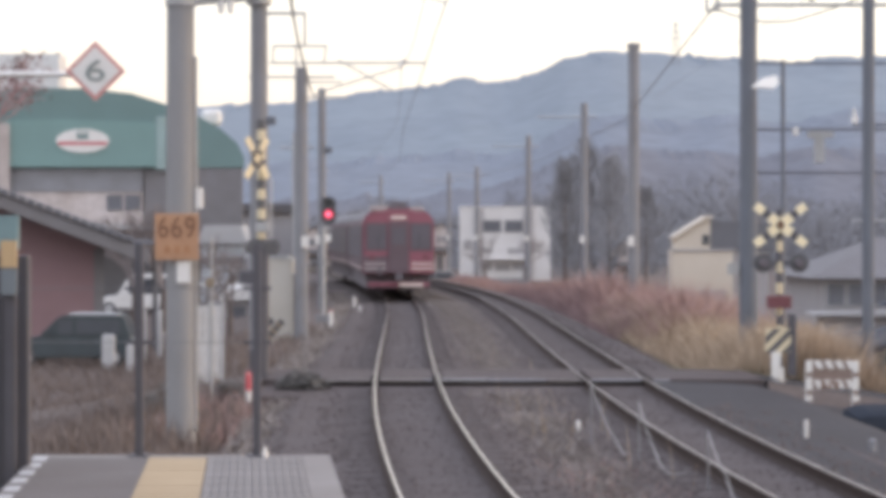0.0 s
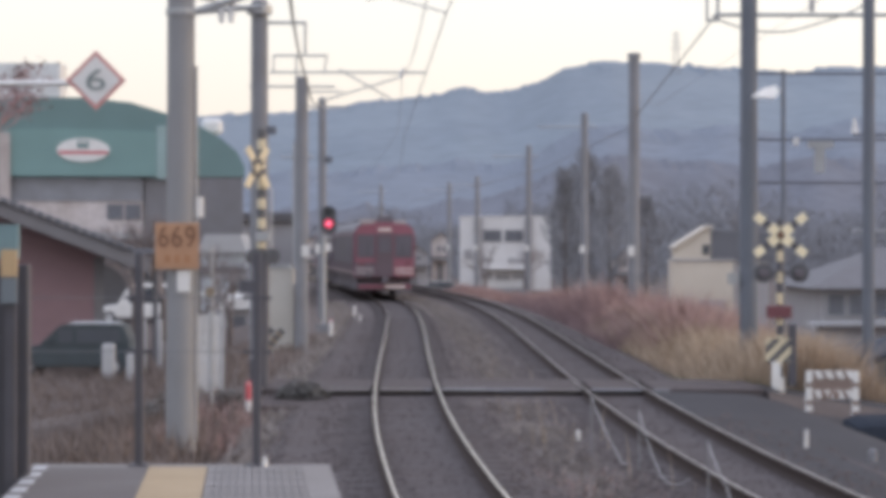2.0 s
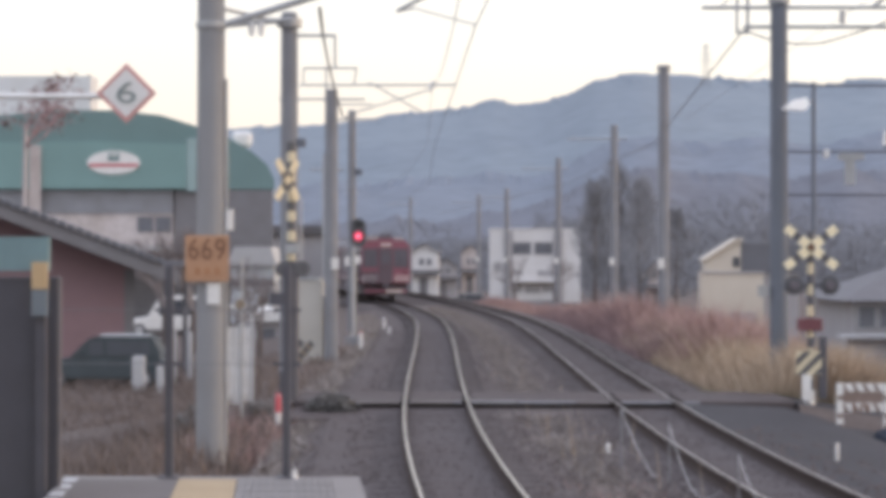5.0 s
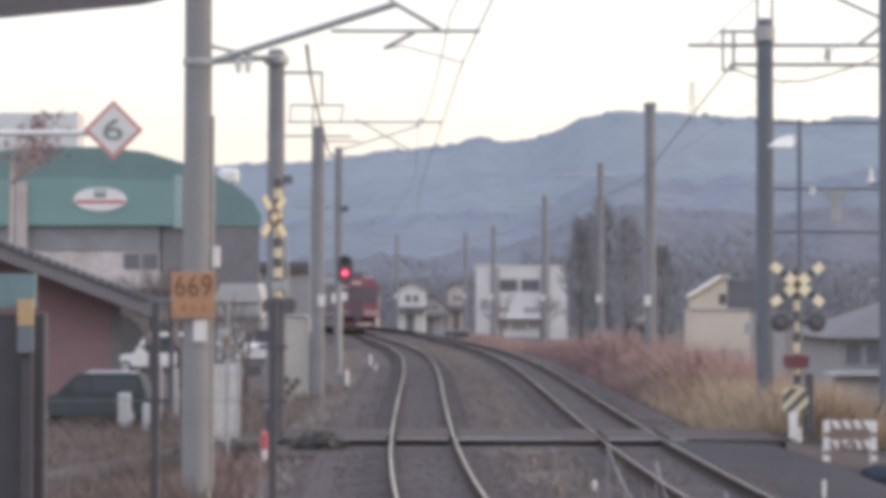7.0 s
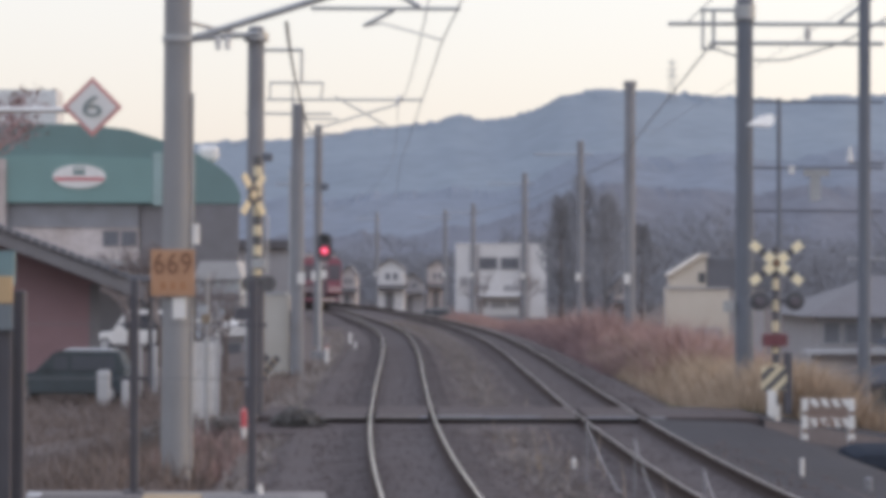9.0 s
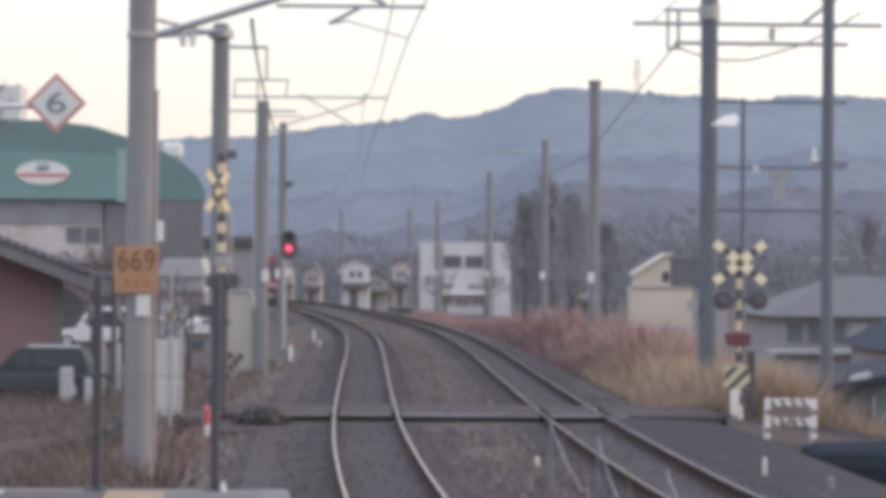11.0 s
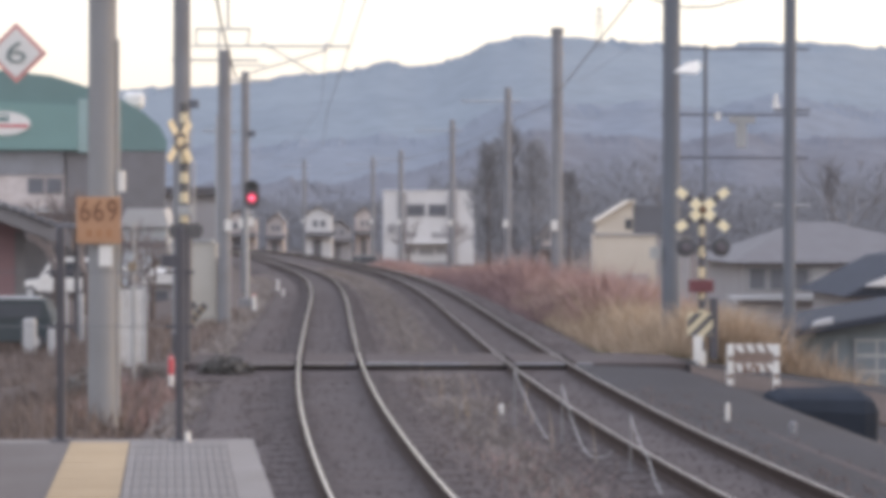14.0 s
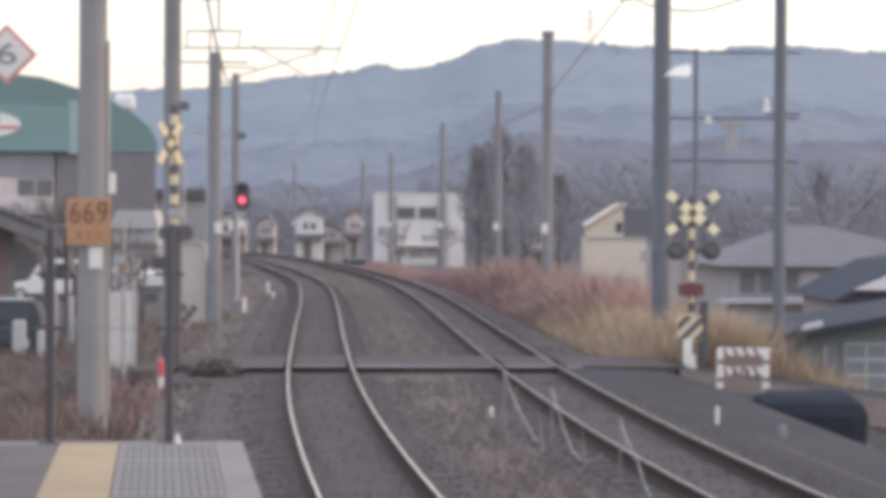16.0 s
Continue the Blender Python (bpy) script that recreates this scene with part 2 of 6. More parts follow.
# ---- mesh helpers ----


def box(bm, x0, x1, y0, y1, z0, z1, m=None, bev=0.0):
    r = bmesh.ops.create_cube(bm, size=1.0)
    vs = r["verts"]
    t = Matrix.Translation(((x0 + x1) / 2, (y0 + y1) / 2, (z0 + z1) / 2)) @ Matrix.Diagonal((abs(x1 - x0), abs(y1 - y0), abs(z1 - z0), 1))
    bmesh.ops.transform(bm, matrix=(m @ t) if m else t, verts=vs)
    if bev:
        es = list({e for v in vs for e in v.link_edges})
        bmesh.ops.bevel(bm, geom=es, offset=bev, segments=2, affect="EDGES", profile=0.5)
    return vs


def rod(bm, a, b, r0, r1=None, seg=10):
    a, b = Vector(a), Vector(b)
    r1 = r0 if r1 is None else r1
    d = b - a
    m = Matrix.Translation((a + b) / 2) @ d.to_track_quat("Z", "Y").to_matrix().to_4x4()
    return bmesh.ops.create_cone(bm, cap_ends=True, segments=seg, radius1=r0, radius2=r1, depth=d.length, matrix=m)["verts"]


def prism(bm, pts, y0, y1):
    """A solid with the outline pts (x, z), from y0 to y1."""
    a = [bm.verts.new((x, y0, z)) for x, z in pts]
    b = [bm.verts.new((x, y1, z)) for x, z in pts]
    bm.faces.new(a)
    bm.faces.new(b[::-1])
    for i in range(len(pts)):
        j = (i + 1) % len(pts)
        bm.faces.new((a[j], a[i], b[i], b[j]))
    bmesh.ops.recalc_face_normals(bm, faces=bm.faces[:])


def finish(bm, name, material, smooth=False):
    me = bpy.data.meshes.new(name)
    bm.to_mesh(me)
    bm.free()
    me.materials.append(material)
    if smooth:
        me.shade_smooth()
    return me


def part(name, bm, material, parent, label="", smooth=False):
    ob = new(name, finish(bm, name, material, smooth))
    ob.parent = parent
    if label:
        ob["label"] = label
    return ob


def thing(name, x, y, z, label, category, group="", kind="", rz=0):
    ob = new(name)
    ob.matrix_basis = pose(x, y, z, 0, 0, rz)
    return tagged(ob, label, category, group, kind)


def solo(name, bm, material, label, category, group="", kind="", smooth=False):
    return tagged(new(name, finish(bm, name, material, smooth)), label, category, group, kind)


def boxpart(name, dims, material, parent, label="", bev=0.0, m=None):
    bm = bmesh.new()
    box(bm, *dims, m=m, bev=bev)
    return part(name, bm, material, parent, label)


def rodpart(name, a, b, r0, material, parent, r1=None, label="", seg=12):
    bm = bmesh.new()
    rod(bm, a, b, r0, r1, seg)
    return part(name, bm, material, parent, label, smooth=False)


def letters(name, text, size, m, material, parent):
    cu = bpy.data.curves.new(name, "FONT")
    cu.body, cu.size, cu.extrude = text, size, 0.003
    cu.align_x, cu.align_y = "CENTER", "CENTER"
    tmp = new(name, cu)
    me = bpy.data.meshes.new_from_object(tmp.evaluated_get(bpy.context.evaluated_depsgraph_get()))
    bpy.data.objects.remove(tmp)
    me.materials.clear()
    me.materials.append(material)
    ob = new(name, me)
    ob.parent = parent
    ob.matrix_basis = m
    return ob


def stuff(name, verts, faces, material, label, category, parent=None):
    me = bpy.data.meshes.new(name)
    me.from_pydata([tuple(v) for v in verts], [], [tuple(f) for f in faces])
    me.materials.append(material)
    ob = new(name, me)
    if parent:
        ob.parent = parent
    return tagged(ob, label, category, "", "stuff")


# ---- the line of the tracks: (x, y) of the near track's centre ----
LINE = [(5.8, -40), (3.9, -20), (1.97, 0), (0.88, 11), (0.16, 18.8), (-0.08, 22.6), (-0.29, 26), (-0.48, 30.4), (-0.635, 35.2), (-0.86, 46), (-1.1, 60), (-1.33, 70), (-1.8, 82),
        (-2.55, 92.7), (-3.5, 102.5), (-4.65, 113), (-6.3, 128), (-8.3, 142), (-12.4, 160), (-19, 180), (-28, 200), (-51, 240), (-84, 285)]
GAUGE, SPACING = 1.067, 3.68


def smooth_line(pts, step=1.0):
    y = np.array([p[1] for p in pts], float)
    x = np.array([p[0] for p in pts], float)
    yy = np.arange(y[0], y[-1], step)
    xx = np.interp(yy, y, x)
    k = np.hanning(11)
    k /= k.sum()
    for _ in range(2):
        pad = np.concatenate([xx[0] + (xx[1] - xx[0]) * np.arange(-5, 0), xx, xx[-1] + (xx[-1] - xx[-2]) * np.arange(1, 6)])
        xx = np.convolve(pad, k, "valid")
    return xx, yy


TX, TY = smooth_line(LINE)
TS = np.concatenate([[0], np.cumsum(np.hypot(np.diff(TX), np.diff(TY)))])


def track_x(y, off=0.0):
    return float(np.interp(y, TY, TX)) + off


def widening(s):
    """The second track stands slightly closer beside the platform than beyond the crossing."""
    return float(np.interp(s, [TS[0], s_at(24), s_at(30), s_at(36), s_at(46), s_at(62)], [-0.15, -0.15, -0.1, -0.07, -0.02, 0.03]))


def along(s, off=0.0):
    """Place and heading at arc length s along the near track, off metres to its right."""
    if off > 2.4:
        off += widening(s)
    x, y = np.interp(s, TS, TX), np.interp(s, TS, TY)
    x2, y2 = np.interp(s + 0.5, TS, TX), np.interp(s + 0.5, TS, TY)
    x1, y1 = np.interp(s - 0.5, TS, TX), np.interp(s - 0.5, TS, TY)
    h = math.atan2(y2 - y1, x2 - x1)
    return x + off * math.sin(h), y - off * math.cos(h), h


def sweep(profile, off, s0, s1, step, closed=True):
    """Vertices and faces of an outline (across, z) carried along the track."""
    v, f, n = [], [], len(profile)
    for i, s in enumerate(np.arange(s0, s1, step)):
        x, y, h = along(s, off)
        for a, z in profile:
            v.append((x + a * math.sin(h), y - a * math.cos(h), z))
        if i:
            for j in range(n if closed else n - 1):
                k = (j + 1) % n
                f.append(((i - 1) * n + j, i * n + j, i * n + k, (i - 1) * n + k))
    return v, f


def s_at(y):
    return float(np.interp(y, TY, TS))


# ---- ground ----


def smooth01(a, b, x):
    t = min(1, max(0, (x - a) / (b - a)))
    return t * t * (3 - 2 * t)


def ground_z(x, y):
    c = track_x(min(max(y, -40), 280))
    left, right = c - x, x - (c + SPACING)
    z = -0.42 - 0.8 * smooth01(3.2, 8, left) - 1.35 * smooth01(3.2, 8.5, right)
    z -= 0.75 * smooth01(3.0, 4.0, right) * (1 - smooth01(32.2, 33.7, y)) * (1 - smooth01(4.0, 8.5, right))
    if y < 30:
        z += 0.35 * smooth01(2.0, 3.4, left) * (1 - smooth01(3.4, 8, left)) * smooth01(30, 24, y) if left > 0 else 0
    r = math.hypot(x, y)
    return z + 0.08 * noise.noise((x * 0.35, y * 0.35, 0)) * (1 if r < 300 else 0)


def build_ground():
    xs = np.concatenate([[-3200, -1500, -700, -300, -140, -80, -55], np.arange(-42, 42.1, 0.7), [55, 80, 140, 300, 700, 1500, 3200]])
    ys = np.concatenate([[-3200, -1200, -400, -120, -50, -25, -10], np.arange(0, 150, 1.0), np.arange(150, 300, 6), [340, 420, 600, 900, 1400, 2200, 3200]])
    v = [(x, y, ground_z(x, y)) for y in ys for x in xs]
    n = len(xs)
    f = [(j * n + i, j * n + i + 1, (j + 1) * n + i + 1, (j + 1) * n + i) for j in range(len(ys) - 1) for i in range(n - 1)]
    me = bpy.data.meshes.new("ground")
    me.from_pydata(v, [], f)
    me.materials.append(M_GROUND)
    me.shade_smooth()
    tagged(new("ground", me), "bare brown earth with dry weeds beside the railway", "ground", "", "structure")


build_ground()

# ballast bed under both tracks
v, f = sweep([(-2.9, -0.62), (-1.75, -0.19), (-0.5, -0.16), (0.5, -0.16), (1.3, -0.18), (1.8, -0.26), (2.35, -0.18), (3.1, -0.16), (4.1, -0.16), (5.35, -0.19), (6.5, -0.62)], 0, 2, s_at(270), 1.0, closed=False)
me = bpy.data.meshes.new("track_bed")
me.from_pydata(v, [], f)
me.materials.append(M_BALLAST)
tagged(new("track_bed", me), "dark brown-grey stone ballast bed under two railway tracks", "ballast", "", "structure")

rng = random.Random(5)


def stones():
    v, f = [], []
    for _ in range(16000):
        s = s_at(13 + 60 * rng.random() ** 1.6)
        off = rng.uniform(-2.0, 5.6)
        x, y, h = along(s, off)
        z = -0.165 if abs(off) < 1.4 or abs(off - SPACING) < 1.4 else -0.2
        r = rng.uniform(0.02, 0.045)
        b = len(v)
        for dx, dy, dz in ((1, 0, 0), (0, 1, 0), (-1, 0, 0), (0, -1, 0), (0, 0, 1)):
            v.append((x + dx * r * rng.uniform(0.6, 1.2), y + dy * r * rng.uniform(0.6, 1.2), z + dz * r * rng.uniform(0.5, 1.1)))
        f += [(b, b + 1, b + 4), (b + 1, b + 2, b + 4), (b + 2, b + 3, b + 4), (b + 3, b, b + 4)]
    stuff("ballast_stones", v, f, M_STONE, "loose grey-brown ballast stones between the rails", "stones")


stones()


def build_track(off, top_mat, label):
    t = thing("railway_track", *along(s_at(20), off)[:2], -0.17, label, "railway track", "railway tracks")
    inv = t.matrix_basis.inverted()
    head = 0.0125 if off < 1 else 0.0075
    for side in (-1, 1):
        o = off + side * (GAUGE / 2 + (0.012 if off < 1 else -0.012))
        for nm, prof, m in (("rail", [(-0.055, -0.153), (0.055, -0.153), (0.055, -0.142), (0.01, -0.12), (0.01, -0.04), (0.025, -0.03), (0.022, -0.003), (-0.022, -0.003), (-0.025, -0.03), (-0.01, -0.04), (-0.01, -0.12), (-0.055, -0.142)], M_RUST),
                            ("rail_head", [(-head, -0.004), (head, -0.004), (head - 0.003, 0.004), (0.003 - head, 0.004)], top_mat)):
            v, f = sweep(prof, o, 2, s_at(270), 1.0)
            me = bpy.data.meshes.new(nm)
            me.from_pydata([tuple(inv @ Vector(p)) for p in v], [], f)
            me.materials.append(m)
            r = new(nm, me)
            r.parent = t
            if nm == "rail_head":
                r["label"] = "worn shiny running surface"
    bm = bmesh.new()
    box(bm, -1.0, 1.0, -0.11, 0.11, -0.12, 0.0)
    me = finish(bm, "sleeper", M_SLEEPER)
    s = s_at(2)
    for i in range(178):
        x, y, h = along(s + i * 0.62, off)
        o = new("sleeper", me)
        o.parent = t
        o.matrix_basis = inv @ pose(x, y, -0.157, 0, 0, math.degrees(h) - 90)
    return t


build_track(0.0, M_RAILTOP, "narrow gauge track with two shiny rails in dark ballast")
build_track(SPACING, M_RAILDULL, "second track with dull rails curving beside brush")

# ---- platform ----


def edge_x(y):
    return -0.806 - 0.095 * (y - 14.44)


def build_platform():
    p = thing("platform", edge_x(14.4), 14.4, -0.4, "low concrete platform end with grey slabs and yellow tactile strip", "platform", kind="structure")
    o = Vector((edge_x(14.4), 14.4, -0.4))

    def strip(name, a0, a1, z0, z1, m, y0=-14, y1=14.42):
        bm = bmesh.new()
        vs = []
        for y in (y0, y1):
            for a in (a0, a1):
                for z in (z0, z1):
                    vs.append(bm.verts.new(Vector((edge_x(y) - a, y, z)) - o))
        for q in ((0, 1, 3, 2), (4, 6, 7, 5), (0, 4, 5, 1), (2, 3, 7, 6), (1, 5, 7, 3), (0, 2, 6, 4)):
            bm.faces.new([vs[i] for i in q])
        bmesh.ops.recalc_face_normals(bm, faces=bm.faces[:])
        return part(name, bm, m, p)
    strip("body", 0.03, 2.10, -0.5, 0.86, M_CONC_DARK)
    strip("asphalt_top", 1.27, 2.09, 0.86, 0.935, M_PLAT, y1=14.40)
    strip("edge_kerb", 0.0, 0.20, 0.86, 0.94, M_TILE)
    strip("end_kerb", 0.2, 2.10, 0.86, 0.936, M_TILE, 14.24, 14.43)
    # ribbed grey slabs along the edge, each 0.4 m long with 0.05 m ribs
    strip("slab_bed", 0.2, 0.86, 0.86, 0.928, M_CONC_DARK, -14, 14.24)

    def slab(bm, a0, a1, z0, z1, y0, y1):
        vs = [bm.verts.new(Vector((edge_x(y) - q, y, z)) - o) for y in (y0, y1) for q in (a0, a1) for z in (z0, z1)]
        for q in ((0, 1, 3, 2), (4, 6, 7, 5), (0, 4, 5, 1), (2, 3, 7, 6), (1, 5, 7, 3), (0, 2, 6, 4)):
            bm.faces.new([vs[i] for i in q])
    bm = bmesh.new()
    slab(bm, 0.203, 0.857, 0.9, 0.936, 13.843, 14.235)
    for i in range(13):
        slab(bm, 0.207 + i * 0.05, 0.241 + i * 0.05, 0.93, 0.945, 13.85, 14.23)
    bmesh.ops.recalc_face_normals(bm, faces=bm.faces[:])
    me = finish(bm, "rib_slab", M_TILE)
    for i in range(70):
        ob = new("rib_slab", me)
        ob.parent = p
        ob.matrix_basis = pose(0.095 * 0.4 * i, -0.4 * i, 0)
    # yellow tactile blocks, each 0.4 m
    for i in range(70):
        y1 = 14.24 - i * 0.4
        strip("tactile_block", 0.862, 1.268, 0.86, 0.94, M_TACT, y1 - 0.394, y1)
    # white dashes on the outer edge
    for i in range(60):
        y1 = 14.3 - i * 0.42
        strip("edge_mark", 1.98, 2.075, 0.93, 0.94, M_PALEMETAL, y1 - 0.24, y1)


build_platform()


def fence_post(x, y, top):
    t = thing("fence_post", x, y, 0.9, "dark painted steel fence post with wire brackets at platform end", "fence post", "platform end fence posts")
    boxpart("post", (-0.028, 0.028, -0.028, 0.028, 0, top - 0.9), M_DARKSTEEL, t, bev=0.006)
    boxpart("base_plate", (-0.07, 0.07, -0.07, 0.07, 0.03, 0.05), M_DARKSTEEL, t)
    for z in (2.12 - 0.9, 1.74 - 0.9):
        boxpart("bracket", (-0.10, 0.10, -0.012, 0.012, z - 0.012, z + 0.012), M_DARKSTEEL, t)
    return t


fence_post(-2.14, 14.35, 2.44)
fence_post(-1.31, 14.35, 2.44)

for z in (2.12, 1.74):
    bm = bmesh.new()
    rod(bm, (-3.1, 14.35, z), (-1.25, 14.35, z), 0.003, seg=5)
    solo("fence_wire", bm, M_WIRE, "thin wire strung between the platform end posts", "wire", "platform end wires")

# small white stump at the platform edge
bm = bmesh.new()
rod(bm, (-1.25, 14.3, 0.93), (-1.25, 14.3, 1.0), 0.026, 0.014, 12)
solo("marker_stump", bm, M_WHITE, "small white stump on the platform edge", "marker")


def shelter_wall():
    t = thing("platform_cabinet", -3.12, 13.9, 0.6, "dark platform cabinet with teal header board and tan plate", "cabinet")
    boxpart("body", (-0.45, 0.33, -0.2, -0.1, 0.0, 1.76), M_DARKSTEEL, t, bev=0.01)
    boxpart("header_board", (-0.47, 0.27, -0.24, -0.202, 1.8, 2.03), M_TEAL, t, "teal header board")
    boxpart("pole", (0.19, 0.26, -0.30, -0.24, 0.0, 1.55), M_DARKSTEEL, t, "dark upright")
    boxpart("plate", (0.17, 0.275, -0.33, -0.303, 1.68, 1.86), M_TANPLATE, t, "tan plate")
    boxpart("lower_plate", (0.17, 0.275, -0.33, -0.303, 1.5, 1.672), M_BLUEGREY, t, "grey-green plate")


shelter_wall()


def canopy():
    t = thing("platform_canopy", -2.4, 0, 0.9, "blue-grey platform canopy over the waiting area", "canopy")
    bm = bmesh.new()
    pts = [(-0.2, -13.0), (1.45, 9.6), (0.75, 10.55), (-0.4, 11.25), (-2.6, 12.3), (-3.0, -13.0)]
    a = [bm.verts.new((x, y, 3.1)) for x, y in pts]
    b = [bm.verts.new((x, y, 3.3)) for x, y in pts]
    bm.faces.new(a)
    bm.faces.new(b[::-1])
    for i in range(len(pts)):
        j = (i + 1) % len(pts)
        bm.faces.new((a[j], a[i], b[i], b[j]))
    bmesh.ops.recalc_face_normals(bm, faces=bm.faces[:])
    part("roof", bm, M_CANOPY, t)
    for y in (-10, -4, 2):
        rodpart("column", (-1.0, y, -2.3), (-1.0, y, 3.12), 0.09, M_STEEL, t)


canopy()


def car_stop_sign():
    t = thing("train_stop_sign", -2.506, 14.69, 3.68, "diamond white stop marker reading 6 with faded red border", "sign")
    m = pose(0, 0, 0, 0, 45, 0)
    h = 0.153
    boxpart("border", (-h, h, -0.006, 0.006, -h, h), M_PINK, t, "faded red border", m=m)
    boxpart("face", (-h + 0.028, h - 0.028, -0.012, -0.0062, -h + 0.028, h - 0.028), M_WHITE, t, "white face", m=m)
    letters("numeral", "6", 0.22, pose(0, -0.016, -0.005, 90, 0, 0) @ Matrix.Diagonal((1.5, 1, 1, 1)), M_GREYINK, t)
    rodpart("arm", (-1.3, 0.03, -0.02), (0.0, 0.03, -0.02), 0.022, M_WHITE, t, label="white bracket arm")
    rodpart("post", (-1.3, 0.03, -4.6), (-1.3, 0.03, 0.1), 0.045, M_STEEL, t)


car_stop_sign()


# ---- poles ----
def pole(x, y, r, top, label, name="concrete_pole", mat_=None, group="line poles", taper=0.8, lean=0.0):
    g = ground_z(x, y) - 0.1
    t = thing(name, x, y, g, label, "pole", group)
    rodpart("shaft", (0, 0, 0), (lean, 0, top - g), r, mat_ or M_CONCRETE, t, r * taper, seg=20)
    rodpart("cap", (lean, 0, top - g), (lean, 0, top - g + 0.06), r * taper * 1.04, M_CONC_DARK, t, r * taper * 0.8, seg=20)
    return t, g


def band(t, g, z, r, h=0.08):
    rodpart("band", (0, 0, z - g - h / 2), (0, 0, z - g + h / 2), r, M_STEEL, t, seg=16)


def build_pole_with_number():
    x, y = -3.245, 25.2
    t, g = pole(x, y, 0.185, 9.5, "round concrete pole with orange number plate reading 669", taper=0.86)
    boxpart("number_plate", (-0.29, 0.25, -0.235, -0.215, 2.19 - g, 2.76 - g), M_ORANGE, t, "orange number plate", bev=0.004)
    for k, digit in enumerate("669"):
        letters("numeral", digit, 0.37, pose(-0.185 + k * 0.165, -0.24, 2.575 - g, 90, 0, 0) @ Matrix.Diagonal((0.8, 1, 1, 1)), M_BROWNINK, t)
    for i in range(3):
        boxpart("writing_bar", (-0.17 + i * 0.12, -0.10 + i * 0.12, -0.24, -0.236, 2.27 - g, 2.36 - g), M_FADEDINK, t, "faded bar of small writing")
    boxpart("white_plate", (-0.02, 0.14, -0.205, -0.19, 1.91 - g, 2.17 - g), M_WHITE, t, "white plate")
    boxpart("side_box", (0.19, 0.27, -0.06, 0.06, 2.83 - g, 3.08 - g), M_WHITE, t, "small white box")
    rodpart("conduit", (0.195, -0.04, 0.3), (0.195, -0.04, 4.7 - g), 0.018, M_STEEL, t)
    # cantilever over the track
    band(t, g, 5.37, 0.19)
    rodpart("lower_beam", (0.15, 0, 5.37 - g), (1.0, 0, 5.44 - g), 0.035, M_STEEL, t)
    rodpart("raking_beam", (0.15, 0, 5.37 - g), (2.45, 0, 6.1 - g), 0.045, M_STEEL, t)
    rodpart("stay", (2.45, 0, 6.1 - g), (3.0, 0, 5.78 - g), 0.03, M_STEEL, t)
    rodpart("mast_stay", (0.0, 0, 8.6 - g), (2.45, 0, 6.1 - g), 0.02, M_STEEL, t)
    rodpart("registration_arm", (1.65, 0, 5.76 - g), (3.5, 0, 5.76 - g), 0.022, M_STEEL, t)
    rodpart("drop_tube", (2.68, 0, 5.74 - g), (2.3, 0, 5.54 - g), 0.025, M_STEEL, t)
    rodpart("pull_off", (2.3, 0, 5.54 - g), (2.52, 0, 5.58 - g), 0.012, M_STEEL, t)
    rodpart("steady_arm", (2.52, 0, 5.58 - g), (3.28, 0, 5.37 - g), 0.009, M_STEEL, t)
    for k in (0.5, 0.62):
        rodpart("insulator", (k, 0, 5.40 - g), (k, 0, 5.24 - g), 0.05, M_WHITE, t, 0.03)


build_pole_with_number()


def build_pole_two():
    x, y = -3.61, 40.0
    t, g = pole(x, y, 0.19, 7.25, "weathered concrete pole beside the level crossing", mat_=M_CONC_DARK, taper=0.85)
    band(t, g, 7.1, 0.25, 0.16)
    rodpart("top_beam", (-0.1, 0, 7.1 - g), (-1.3, -3.0, 7.1 - g), 0.04, M_STEEL, t)
    rodpart("side_arm", (0.1, 0, 6.85 - g), (0.92, 0, 6.85 - g), 0.03, M_STEEL, t)
    rodpart("drop_rod", (0.9, 0, 6.87 - g), (0.9, 0, 6.2 - g), 0.025, M_STEEL, t)
    boxpart("junction_box", (0.12, 0.33, -0.1, 0.1, 4.66 - g, 4.82 - g), M_POLEBLUE, t, "blue-grey bracket box", bev=0.015)
    rodpart("conduit", (0.24, -0.03, 2.2 - g), (0.24, -0.03, 3.6 - g), 0.022, M_PALEMETAL, t)


build_pole_two()


def build_pole_three():
    x, y = -3.79, 54.5
    t, g = pole(x, y, 0.185, 6.93, "concrete pole with crossarms and catenary bracket", taper=0.9, mat_=M_CONC_DARK)
    boxpart("white_plate", (0.02, 0.22, -0.22, -0.19, 2.16 - g, 2.46 - g), M_WHITE, t, "small white plate")
    rodpart("extension", (-0.14, 0, 6.9 - g), (-0.14, 0, 7.55 - g), 0.025, M_STEEL, t)
    for z, a, b in ((7.1, -0.85, 3.35), (6.72, -1.4, 0.9), (7.55, -0.75, 0.68)):
        rodpart("crossarm", (a, 0, z - g), (b, 0, z - g), 0.028, M_STEEL, t)
    rodpart("frame_side", (-0.75, 0, 7.1 - g), (-0.75, 0, 7.55 - g), 0.022, M_STEEL, t)
    rodpart("frame_side", (0.6, 0, 7.08 - g), (0.68, 0, 7.55 - g), 0.022, M_STEEL, t)
    rodpart("brace", (1.0, 0, 7.18 - g), (2.45, 0, 6.36 - g), 0.022, M_STEEL, t)
    rodpart("brace", (0.6, 0, 6.35 - g), (2.72, 0, 7.0 - g), 0.022, M_STEEL, t)
    rodpart("insulator", (2.65, 0, 6.95 - g), (2.75, 0, 7.2 - g), 0.06, M_WHITE, t)
    rodpart("short_arm", (0.1, 0, 6.58 - g), (1.1, 0, 6.58 - g), 0.022, M_STEEL, t)


build_pole_three()

